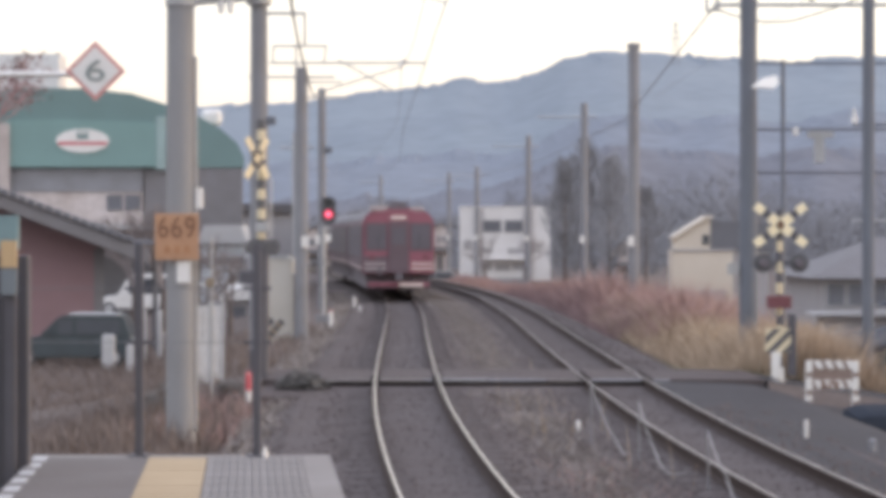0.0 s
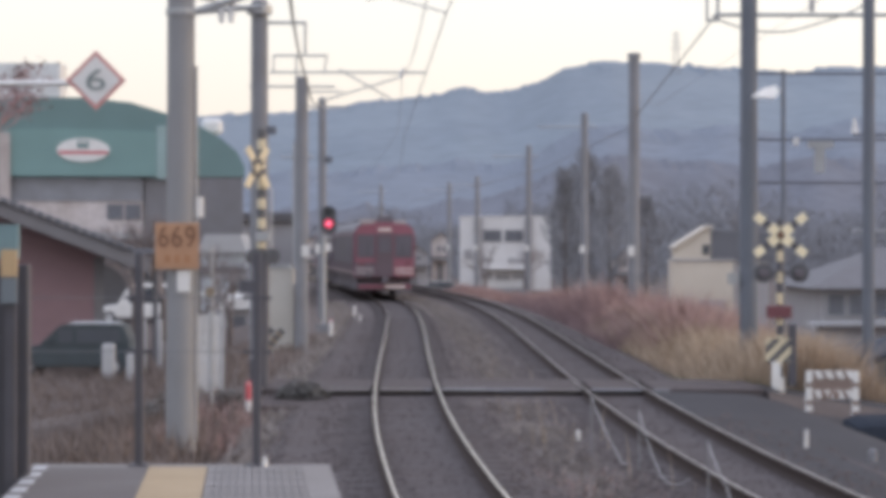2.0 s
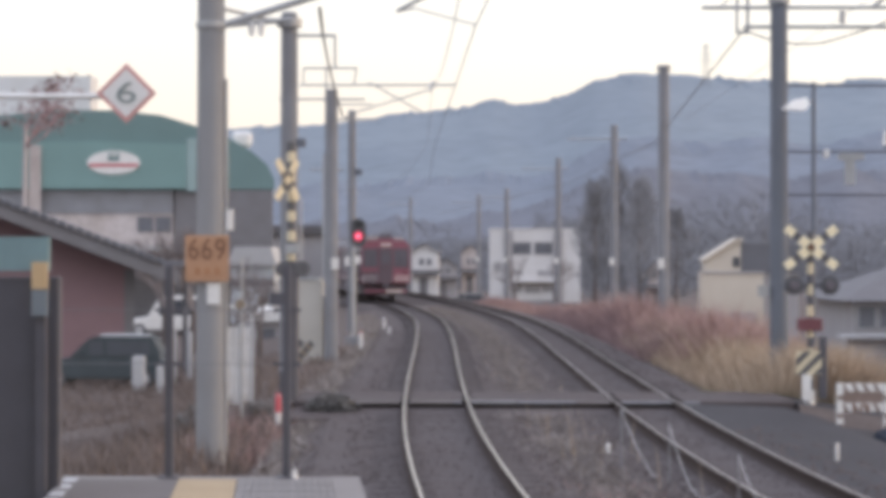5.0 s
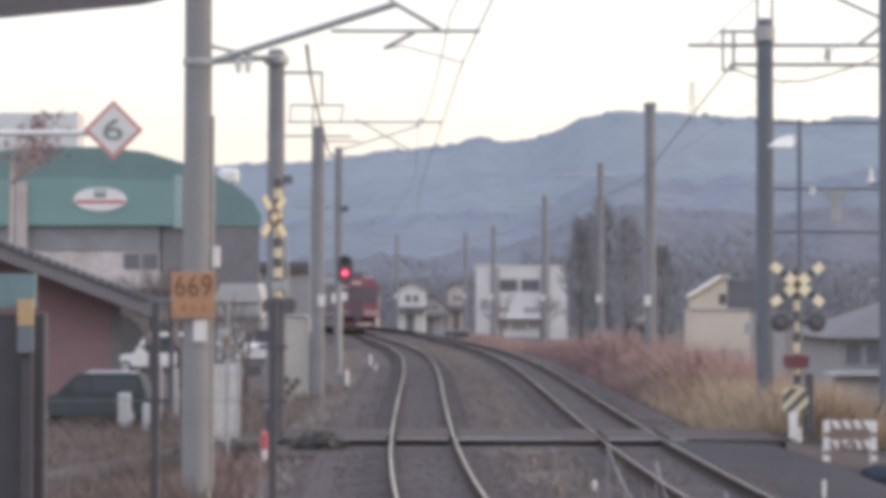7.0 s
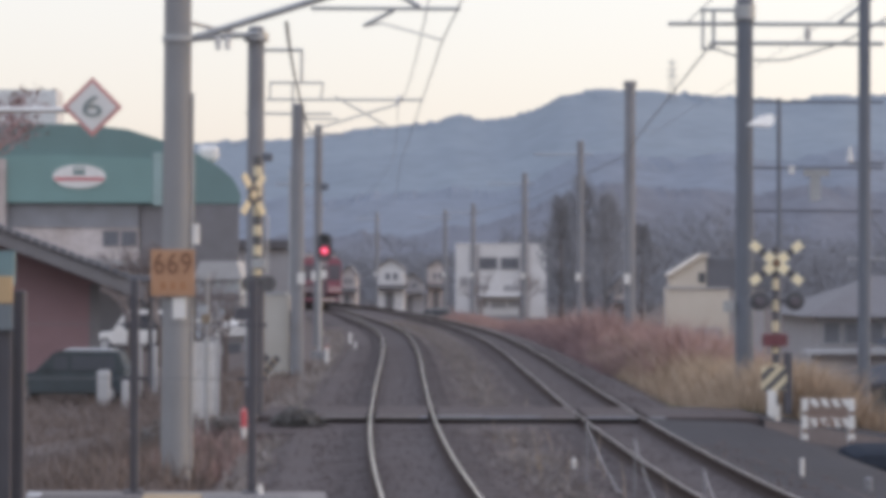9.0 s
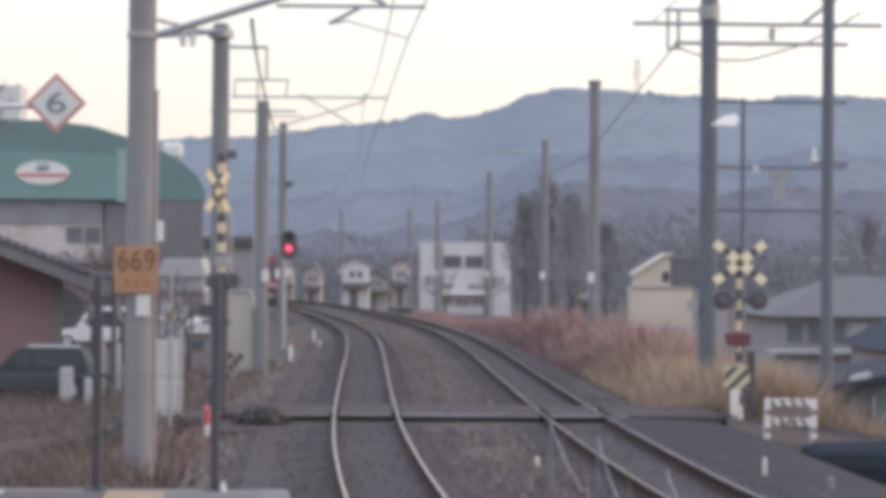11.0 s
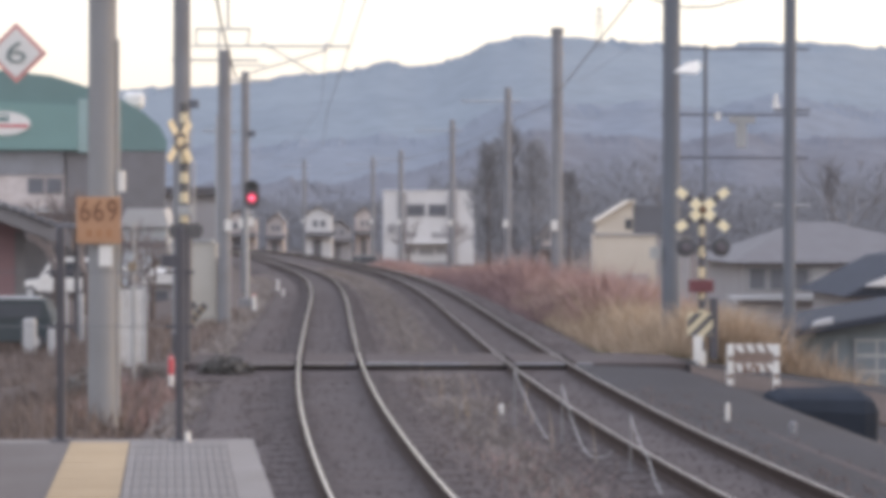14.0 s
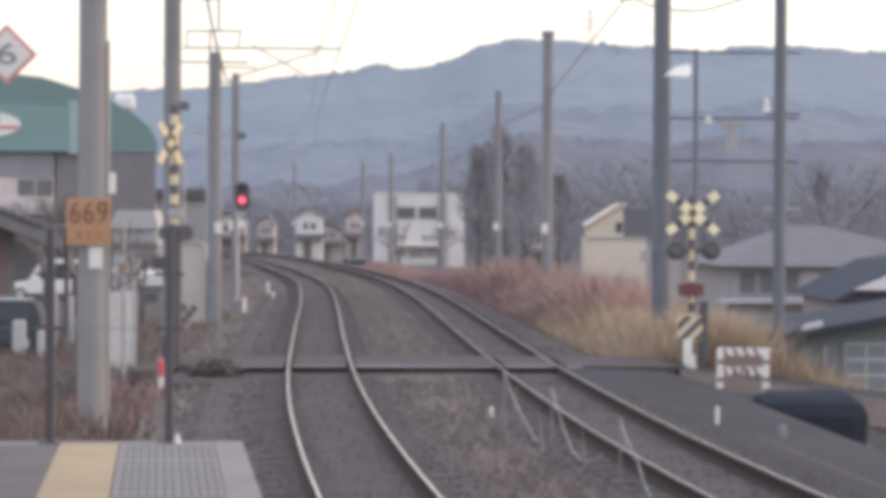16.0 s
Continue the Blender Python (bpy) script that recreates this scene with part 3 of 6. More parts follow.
t, g = pole(-4.75, 80, 0.17, 8.2, "slim grey pole beyond the signal", taper=0.9, mat_=M_CONC_DARK)
rodpart("crossarm", (-0.8, 0, 7.9 - g), (1.0, 0, 7.9 - g), 0.04, M_STEEL, t)
boxpart("equipment_box", (0.12, 0.4, -0.15, 0.15, 5.7 - g, 5.95 - g), M_POLEBLUE, t, "blue-grey equipment box", bev=0.02)
rodpart("step_bolt", (-0.3, 0, 5.0 - g), (0.3, 0, 5.0 - g), 0.02, M_STEEL, t)
t, g = pole(-4.2, 58.5, 0.12, 5.4, "slim steel pole by the signal", "steel_pole", M_STEEL, taper=1.0)
rodpart("crossarm", (-0.5, 0, 5.0 - g), (0.5, 0, 5.0 - g), 0.03, M_STEEL, t)

# right side, going away
RIGHT = [(6.52, 69.5, 0.185, 8.95, 1.0), (6.6, 95, 0.18, 8.6, 0.9), (5.05, 120, 0.18, 8.3, 0.9), (2.42, 144, 0.18, 7.3, 0.9), (0.5, 165, 0.17, 7.5, 0.9), (-5.8, 190, 0.17, 8.0, 0.9)]
for x, y, r, top, tp in RIGHT:
    t, g = pole(x, y, r, top, "tall concrete line pole rising from the brush", taper=tp, mat_=M_CONC_DARK)
    boxpart("marker_plate", (-0.22, 0.0, -r - 0.05, -r - 0.02, 2.1 - g, 2.45 - g), M_WHITE, t, "small pale plate")
    if y > 80:
        rodpart("crossarm", (-2.2, 0, top - 0.6 - g), (0.6, 0, top - 0.6 - g), 0.04, M_STEEL, t)
    else:
        rodpart("collar", (0, 0, top - g - 0.1), (0, 0, top - g + 0.08), r * 1.2, M_CONC_DARK, t, seg=16)


def build_portal():
    x, y = 6.16, 41.0
    t, g = pole(x, y, 0.19, 8.0, "stout blue-grey concrete pole carrying catenary beams", mat_=M_POLEBLUE, taper=0.88)
    band(t, g, 7.75, 0.215, 0.3)
    for dx in (-0.15, 0.15):
        rodpart("top_rod", (dx, 0, 7.9 - g), (dx, 0, 9.6 - g), 0.03, M_STEEL, t)
    for z, a, b in ((7.52, -1.55, 3.5), (7.13, -0.7, 2.8)):
        rodpart("beam", (a, 0, z - g), (b, 0, z - g), 0.04, M_STEEL, t)
    boxpart("hanger_frame", (-0.87, -0.82, -0.03, 0.03, 7.0 - g, 7.8 - g), M_STEEL, t)
    boxpart("hanger_frame", (-0.66, -0.6, -0.03, 0.03, 7.0 - g, 7.8 - g), M_STEEL, t)
    rodpart("hanger_top", (-0.9, 0, 7.8 - g), (-0.15, 0, 7.8 - g), 0.035, M_STEEL, t)
    rodpart("hanger_foot", (-0.87, 0, 7.02 - g), (-0.6, 0, 7.02 - g), 0.03, M_STEEL, t)
    rodpart("brace", (1.9, 0, 7.55 - g), (3.0, 0, 8.4 - g), 0.04, M_STEEL, t)
    rodpart("brace", (1.4, 0, 8.5 - g), (2.5, 0, 8.0 - g), 0.035, M_STEEL, t)
    rodpart("insulator", (1.27, 0, 7.2 - g), (1.27, 0, 7.45 - g), 0.06, M_PALEMETAL, t)
    for z in (5.95, 4.62, 3.75):
        rodpart("tie_bar", (-0.2, 0, z - g), (2.8, 0, z - g), 0.022, M_DARKSTEEL, t)
    rodpart("insulator", (2.13, 0, 4.75 - g), (2.13, 0, 5.05 - g), 0.07, M_WHITE, t, 0.02)
    boxpart("cable_head", (1.34, 1.52, -0.08, 0.08, 3.95 - g, 4.55 - g), M_STEEL, t, "pale cable head")
    boxpart("cable_cap", (1.2, 1.7, -0.1, 0.1, 4.45 - g, 4.58 - g), M_STEEL, t)
    boxpart("side_box", (-0.41, -0.2, -0.1, 0.1, 1.7 - g, 1.93 - g), M_STEEL, t)
    boxpart("side_box", (0.9, 1.0, -0.06, 0.06, 4.5 - g, 4.66 - g), M_WHITE, t)
    t2, g2 = pole(8.2, 39.2, 0.12, 9.0, "slender blue-grey steel post carrying catenary beams", "steel_post", M_POLEBLUE, taper=0.95)
    rodpart("step_bar", (-0.32, 0, 2.77 - g2), (0.4, 0, 2.77 - g2), 0.025, M_STEEL, t2)
    rodpart("step_bar", (-0.3, 0, 4.62 - g2), (0.4, 0, 4.62 - g2), 0.022, M_DARKSTEEL, t2)


build_portal()


def street_lamp():
    x, y = 6.72, 40.2
    g = ground_z(x, y)
    t = thing("street_lamp", x, y, g, "blue-grey steel street lamp with pale head above crossing", "street lamp")
    rodpart("pole", (0, 0, 0), (0, 0, 5.95 - g), 0.05, M_POLEBLUE, t, 0.04)
    rodpart("arm", (0, 0, 5.6 - g), (-0.2, 0, 5.5 - g), 0.025, M_STEEL, t)
    bm = bmesh.new()
    prism(bm, [(-0.62, 5.42 - g), (-0.18, 5.39 - g), (-0.10, 5.5 - g), (-0.16, 5.64 - g), (-0.40, 5.58 - g)], -0.14, 0.14)
    part("head", bm, M_LAMPGLOW, t, "pale glowing lamp head")


street_lamp()

# ---- level crossing ----


def stripes(parent, x0, x1, z0, z1, y, n, slant, name, dark=M_BLACK):
    """Slanted bands across a board that lies in the x z plane at y, clipped to it."""
    w = (z1 - z0) / (2 * n)
    for i in range(-5, int(2 * n) + 3, 2):
        poly = []
        a = z0 + i * w
        for k in range(9):
            x = x0 + (x1 - x0) * k / 8
            poly.append((x, min(z1, max(z0, a + slant * (x - x0)))))
        top = [(x, min(z1, max(z0, a + w + slant * (x - x0)))) for x in [x0 + (x1 - x0) * k / 8 for k in range(9)]]
        if sum(q[1] - p[1] for p, q in zip(poly, top)) < 0.01:
            continue
        ring = []
        for p in poly + top[::-1]:
            if all(abs(p[0] - q[0]) + abs(p[1] - q[1]) > 1e-3 for q in ring):
                ring.append(p)
        bm = bmesh.new()
        bm.faces.new([bm.verts.new((x, y, z)) for x, z in ring])
        part(name, bm, dark, parent)


def banded_post(t, z0, z1, r, n, pale=M_YELLOW, word="yellow", dark=M_BLACK):
    for i in range(n):
        a, b = z0 + (z1 - z0) * i / n, z0 + (z1 - z0) * (i + 1) / n
        rodpart("post_band", (0, 0, a), (0, 0, b), r, pale if i % 2 else dark, t, label=word + " band" if i % 2 else "dark band")


def crossing_signal_facing():
    x, y = 5.96, 36.0
    g = -0.35
    t = thing("crossing_signal", x, y, g, "level crossing signal with yellow and black crossbuck", "crossing signal", "level crossing signals")
    rodpart("base", (0, 0, 0), (0, 0, 0.5), 0.09, M_WHITE, t, label="pale post foot")
    banded_post(t, 0.5, 3.3, 0.055, 15, M_YELLOW, "faded yellow", M_DARKSTEEL)
    c = 2.67 - g
    for a in (38, -38):
        m = pose(0, -0.075 - 0.02 * (a > 0), c, 0, a, 0)
        boxpart("crossbuck_arm", (-0.56, 0.56, -0.008, 0.008, -0.055, 0.055), M_DARKSTEEL, t, "black crossbuck arm", m=m)
        for k in (-1, 1):
            boxpart("crossbuck_tip", (k * 0.38 if k > 0 else -0.56, 0.56 if k > 0 else -0.38, -0.03, -0.012, -0.075, 0.075), M_YELLOWBRIGHT, t, "yellow tip", m=m)
            boxpart("crossbuck_band", (0.07 if k > 0 else -0.24, 0.24 if k > 0 else -0.07, -0.03, -0.012, -0.085, 0.085), M_YELLOWBRIGHT, t, "yellow band", m=m)
    rodpart("hub", (0, -0.13, c), (0, -0.115, c), 0.055, M_BROWNINK, t, label="dark hub")
    boxpart("lamp_arm", (-0.35, 0.35, -0.03, 0.03, 1.97 - g, 2.03 - g), M_DARKSTEEL, t)
    for k in (-0.3, 0.33):
        rodpart("lamp_disc", (k, -0.06, 2.0 - g), (k, -0.10, 2.0 - g), 0.17, M_BLACK, t, label="round black lamp board", seg=24)
        rodpart("lamp", (k, -0.10, 2.0 - g), (k, -0.2, 2.0 - g), 0.075, M_TRAINDARK, t, label="unlit dark lamp", seg=18)
    boxpart("bell_box", (-0.22, 0.20, -0.12, 0.12, 1.2 - g, 1.42 - g), M_MAROON, t, "maroon box", bev=0.01)
    bd = boxpart("warning_board", (-0.26, 0.19, -0.10, -0.075, 0.42 - g, 0.84 - g), M_YELLOW, t, "yellow board with slanted black stripes")
    stripes(bd, -0.26, 0.19, 0.42 - g, 0.84 - g, -0.105, 1.5, 1.0, "stripe")
    boxpart("barrier_box", (0.17, 0.29, -0.08, 0.2, 0.0 - g, 1.1 - g), M_DARKSTEEL, t, "dark barrier machine", bev=0.01)
    boxpart("foot_board", (-0.16, 0.0, -0.14, -0.11, -0.02 - g, 0.43 - g), M_WHITE, t, "white foot board")


crossing_signal_facing()


def crossing_signal_side():
    x, y = -3.30, 36.4
    g = -0.35
    t = thing("crossing_signal", x + 0.05, y, g, "level crossing signal seen edge-on with yellow crossbuck", "crossing signal", "level crossing signals", rz=0)
    rodpart("lower_post", (0.04, 0, 0), (0.04, 0, 2.6), 0.1, M_DARKSTEEL, t, label="dark lower post")
    banded_post(t, 2.6, 4.9, 0.075, 13)
    c = 3.86 - g
    m0 = pose(0.0, 0, 0, 0, 0, 52)
    for a in (52, -52):
        m = m0 @ pose(-0.22, -0.10 - 0.02 * (a > 0), c, 0, a, 0)
        boxpart("crossbuck_arm", (-0.44, 0.44, -0.008, 0.008, -0.07, 0.07), M_YELLOW, t, "yellow crossbuck arm", m=m)
        for k in (-1, 1):
            boxpart("crossbuck_band", (0.06 if k > 0 else -0.18, 0.18 if k > 0 else -0.06, -0.014, -0.01, -0.071, 0.071), M_BLACK, t, "black band", m=m)
    boxpart("lamp_arm", (-0.2, 0.24, -0.05, 0.05, 2.25 - g, 2.33 - g), M_DARKSTEEL, t)
    for k in (-0.16, 0.16):
        rodpart("lamp_disc", (k, 0.1, 2.28 - g), (k + 0.05, -0.05, 2.28 - g), 0.14, M_BLACK, t, label="round black lamp board", seg=20)
    boxpart("relay_box", (-0.38, -0.08, -0.1, 0.1, 1.62 - g, 1.85 - g), M_DARKSTEEL, t, "dark box")
    boxpart("bell_box", (-0.1, 0.14, -0.1, 0.1, 2.55 - g, 2.72 - g), M_STEEL, t, "grey bell box")


crossing_signal_side()


def barrier_machine():
    t = thing("barrier_machine", -3.25, 37.5, -0.4, "dark barrier machine with slanted striped arm beside crossing", "barrier")
    boxpart("housing", (-0.3, 0.0, -0.12, 0.12, 0, 0.8), M_DARKSTEEL, t, bev=0.02)
    for px, pz, lo, hi, turn, nm in ((0.16, 1.14, -0.22, 0.24, -50, "arm_board"), (0.05, 1.26, -0.1, 0.12, -48, "short_arm")):
        m = pose(px, -0.18, pz, 0, turn, 0)
        arm = boxpart(nm, (lo, hi, -0.02, 0.0, -0.065, 0.065), M_BLACK, t, "black board with faded stripes", bev=0.006, m=m)
        for k in np.arange(lo + 0.04, hi - 0.06, 0.14):
            boxpart("stripe", (k, k + 0.06, -0.026, -0.021, -0.064, 0.064), M_DULLTAN, arm, m=m)
    boxpart("arm_tail", (-0.03, 0.03, -0.1, -0.06, 0.7, 1.2), M_DULLTAN, t)


barrier_machine()


def marker_post(x, y, z, h, m=M_WHITE, r=0.03, label="short white marker post beside the track", cap=None):
    t = thing("marker_post", x, y, z, label, "marker post", "track marker posts")
    rodpart("post", (0, 0, 0), (0, 0, h), r, m, t)
    rodpart("cap", (0, 0, h), (0, 0, h + 0.03), r * 1.05, cap or m, t, r * 0.6)
    return t


t = marker_post(-3.2, 33.5, -0.55, 0.76, M_WHITE, 0.045, "red and white marker post by the crossing", M_REDPAINT)
rodpart("red_band", (0, 0, 0.48), (0, 0, 0.75), 0.047, M_REDPAINT, t, label="red band")
rodpart("dark_band", (0, 0, 0.22), (0, 0, 0.28), 0.047, M_BLACK, t)
marker_post(-3.35, 61, -0.3, 0.5, M_WHITE, 0.06, cap=M_REDPAINT)
marker_post(-3.3, 76, -0.25, 0.42, M_WHITE, 0.05)
marker_post(-2.9, 71, -0.3, 0.3, M_WHITE, 0.035)
marker_post(1.86, 27.9, -0.25, 0.17, M_WHITE, 0.03)
marker_post(4.81, 26.9, -0.4, 0.42, M_WHITE, 0.024)
marker_post(5.35, 25.3, -0.35, 0.28, M_CONC_DARK, 0.05, "short grey concrete marker beside the track")
for sx, sy, sh in ((1.9, 26.0, 0.85), (2.32, 24.0, 0.8), (2.77, 21.2, 0.72)):
    marker_post(sx, sy, -0.28, sh, M_CONC_DARK, 0.009, "thin grey stake between the tracks")


t = thing("reflector_pole", -3.86, 34.0, -0.6, "slender grey pole with round faded reflector by the crossing", "pole")
rodpart("shaft", (0, 0, 0), (0, 0, 3.1), 0.022, M_STEEL, t, 0.018)
rodpart("reflector", (-0.02, -0.045, 2.3), (-0.02, -0.024, 2.3), 0.085, M_DULLTAN, t, label="round faded orange reflector", seg=18)
rodpart("clamp", (0, -0.03, 2.2), (0, 0.03, 2.2), 0.03, M_STEEL, t)


def crossing_deck():
    t = thing("crossing_deck", -0.6, 35.4, -0.1, "weathered plank and asphalt level crossing deck across both tracks", "level crossing", kind="structure")
    c = track_x(35.8) + 0.6
    rr = random.Random(61)
    segs = [(-2.5, c - 0.62), (c - 0.46, c + 0.46), (c + 0.62, c + SPACING - 0.62), (c + SPACING - 0.46, c + SPACING + 0.46), (c + SPACING + 0.62, 6.2)]
    for a, b in segs:
        boxpart("deck_panel", (a, b, 0.0, 2.6, -0.06, 0.085), M_BALLAST, t, bev=0.01)
        if a > 5:
            continue
        a2 = max(a, -1.45)
        q, end = a2, min(b, 4.55)
        while q < end - 0.05:
            e = min(end, q + rr.uniform(0.55, 1.3))
            dz, dy = rr.gauss(0, 0.007), rr.gauss(0, 0.012)
            boxpart("edge_beam", (q + 0.004, e - 0.004, -0.13 + dy, -0.008 + dy * 0.2, 0.05, 0.09 + dz), rr.choice((M_CONCRETE, M_CONC_DARK, M_TILE, M_SLEEPER)), t, "weathered edge plank", bev=0.012)
            q = e
    bm = bmesh.new()
    prism(bm, [(-2.9, -0.5), (5.3, -0.5), (5.3, -0.03), (-2.9, -0.03)], -1.6, -0.02)
    for vv in bm.verts:
        if vv.co.y < -1 and vv.co.z > -0.2:
            vv.co.z -= 0.06
    part("ballast_ramp", bm, M_BALLAST, t, "ballast packed against the beam")
    for a, b, z in ((-9.0, -2.55, -0.28), (6.25, 13.0, -0.3)):
        bm = bmesh.new()
        prism(bm, [(a, -2.2), (b, -2.2), (b, 0.05) if a < 0 else (b, -0.95), (a, -1.05) if a < 0 else (a, 0.05)], -0.1, 2.7)
        part("approach_road", bm, M_GROUND if a < 0 else M_ROAD, t, "worn road approach")
        bm = bmesh.new()
        q = [(a, -2.2), (b, -2.2), (b, 0.046) if a < 0 else (b, -0.954), (a, -1.054) if a < 0 else (a, 0.046)]
        prism(bm, q, -0.8, -0.101)
        for vv in bm.verts:
            if vv.co.y < -0.5 and vv.co.z > -2:
                vv.co.z -= 0.45
        part("verge", bm, M_GROUND, t, "earth verge")


crossing_deck()


def striped_barrier():
    x0, x1, y = 6.07, 6.95, 34.0
    t = thing("striped_guard_frame", 0, y, -0.7, "low guard frame with white and brown slanted stripes", "guard frame")
    for a, b, z0, z1, nm in ((x0, x1, 0.96, 1.09, "top_rail"), (x0, x1, 0.63, 0.77, "middle_rail")):
        r = boxpart(nm, (a, b, -0.03, 0.03, z0, z1), M_WHITE, t, "white rail with brown stripes", bev=0.006)
        n = 5
        for i in range(n):
            bm = bmesh.new()
            xa = a + 0.03 + (b - a) * (i + 0.15) / n
            w = (b - a) / n * 0.4
            q = [bm.verts.new(p) for p in ((xa + 0.07, -0.034, z0), (xa + w + 0.07, -0.034, z0), (xa + w, -0.034, z1), (xa, -0.034, z1))]
            bm.faces.new(q)
            part("stripe", bm, M_BROWNPANEL, r)
    boxpart("panel", (x0 + 0.1, x1 - 0.1, -0.02, 0.0, 0.772, 0.958), M_BROWNPANEL, t, "weathered brown panel")
    for k in range(3):
        boxpart("writing_bar", (x0 + 0.26 + k * 0.12, x0 + 0.30 + k * 0.12, -0.045, -0.036, 0.62, 0.75), M_BROWNINK, t, "dark bar of writing")
    for a in (x0, x1 - 0.1):
        r = boxpart("post", (a, a + 0.1, -0.04, 0.04, 0.12, 1.09), M_WHITE, t, bev=0.006)
        for z in (0.34, 0.52, 0.82):
            boxpart("stripe", (a + 0.002, a + 0.098, -0.044, -0.041, z, z + 0.08), M_BROWNPANEL, r)


striped_barrier()

# ---- signal ----


def colour_signal():
    x, y = -3.65, 65.0
    t = thing("railway_signal", x, y, -0.45, "railway colour light signal showing red on grey post", "railway signal")
    rodpart("post", (-0.16, 0, 0), (-0.16, 0, 3.2), 0.06, M_STEEL, t)
    bm = bmesh.new()
    pts = []
    for k in range(24):
        a = 2 * math.pi * k / 24
        pts.append((0.25 * math.cos(a), 3.72 + 0.25 * math.sin(a) + (0.2 if math.sin(a) > 0 else -0.22)))
    prism(bm, pts, -0.03, 0.03)
    part("backboard", bm, M_BLACK, t, "black oval backboard")
    bm = bmesh.new()
    bmesh.ops.create_uvsphere(bm, u_segments=18, v_segments=10, radius=0.135, matrix=pose(0, -0.06, 3.60) @ Matrix.Diagonal((1, 0.4, 1, 1)))
    red = part("red_lamp", bm, M_SIGRED, t, "lit red lamp", smooth=True)
    bm = bmesh.new()
    bmesh.ops.create_uvsphere(bm, u_segments=14, v_segments=8, radius=0.055, matrix=pose(0, -0.10, 3.60) @ Matrix.Diagonal((1, 0.4, 1, 1)))
    part("lamp_core", bm, M_SIGCORE, red, smooth=True)
    rodpart("upper_lens", (0, -0.03, 3.95), (0, -0.06, 3.95), 0.1, M_INK, t, label="unlit lens", seg=18)
    for z in (3.6, 3.95):
        boxpart("hood", (-0.14, 0.14, -0.22, -0.03, z + 0.13, z + 0.15), M_BLACK, t)
    boxpart("bracket", (-0.2, 0.1, -0.04, 0.04, 3.12, 3.2), M_STEEL, t)
    boxpart("plate", (-0.42, -0.28, -0.1, -0.08, 2.65, 2.95), M_WHITE, t, "small white plate")
    boxpart("plate", (-0.1, 0.08, -0.1, -0.08, 2.72, 2.98), M_WHITE, t, "small white plate")
    boxpart("foot_box", (-0.4, 0.1, -0.15, 0.15, 0.0, 0.4), M_CONC_DARK, t, "concrete foot")


colour_signal()

# ---- lineside things on the left ----
t = thing("relay_cabinet", -4.42, 55.0, -1.0, "tall grey-cream relay cabinet beside the line", "cabinet")
boxpart("body", (-0.42, 0.4, -0.3, 0.3, 0.1, 2.85), M_CABINET, t, bev=0.02)
boxpart("lid", (-0.45, 0.3, -0.33, 0.33, 2.85, 2.93), M_STEEL, t)
boxpart("side_unit", (0.41, 0.6, -0.2, 0.3, 0.1, 2.45), M_WALLGREY, t)
boxpart("plinth", (-0.45, 0.6, -0.35, 0.35, -0.2, 0.1), M_CONC_DARK, t)


def panel_fence(x, y, w, z0, z1):
    t = thing("mesh_fence", x, y, z0, "pale mesh fence panel with white posts beside the road", "fence")
    for i in range(3):
        boxpart("post", (w * i / 2 - 0.03, w * i / 2 + 0.03, -0.03, 0.03, 0, z1 - z0 + 0.05), M_PALEMETAL, t)
    for i in range(5):
        z = 0.15 + (z1 - z0 - 0.2) * i / 4
        boxpart("rail", (0, w, -0.012, 0.012, z - 0.02, z + 0.02), M_PALEMETAL, t)
    for i in range(9):
        a = w * (i + 0.5) / 9
        boxpart("slat", (a - 0.018, a + 0.018, -0.02, -0.013, 0.1, z1 - z0 - 0.03), M_WHITE, t)


panel_fence(-4.6, 38, 0.48, -0.55, 1.2)


def guard_post(x, y, z0, h, w=0.14):
    t = thing("guard_post", x, y, z0, "short pale concrete guard post by the car park", "post", "pale guard posts")
    boxpart("post", (-w, w, -w, w, 0, h), M_PALEMETAL, t, bev=0.02)
    boxpart("top", (-w * 0.8, w * 0.8, -w * 0.8, w * 0.8, h, h + 0.03), M_PALEMETAL, t)
    return t


guard_post(-9.1, 55.4, -1.6, 1.35, 0.16)
guard_post(-8.3, 54.0, -1.5, 1.05, 0.09)
guard_post(-8.45, 57.5, -1.4, 1.75, 0.07)
guard_post(-8.0, 57.5, -1.4, 1.75, 0.07)
guard_post(-7.55, 57.0, -1.3, 2.0, 0.12)


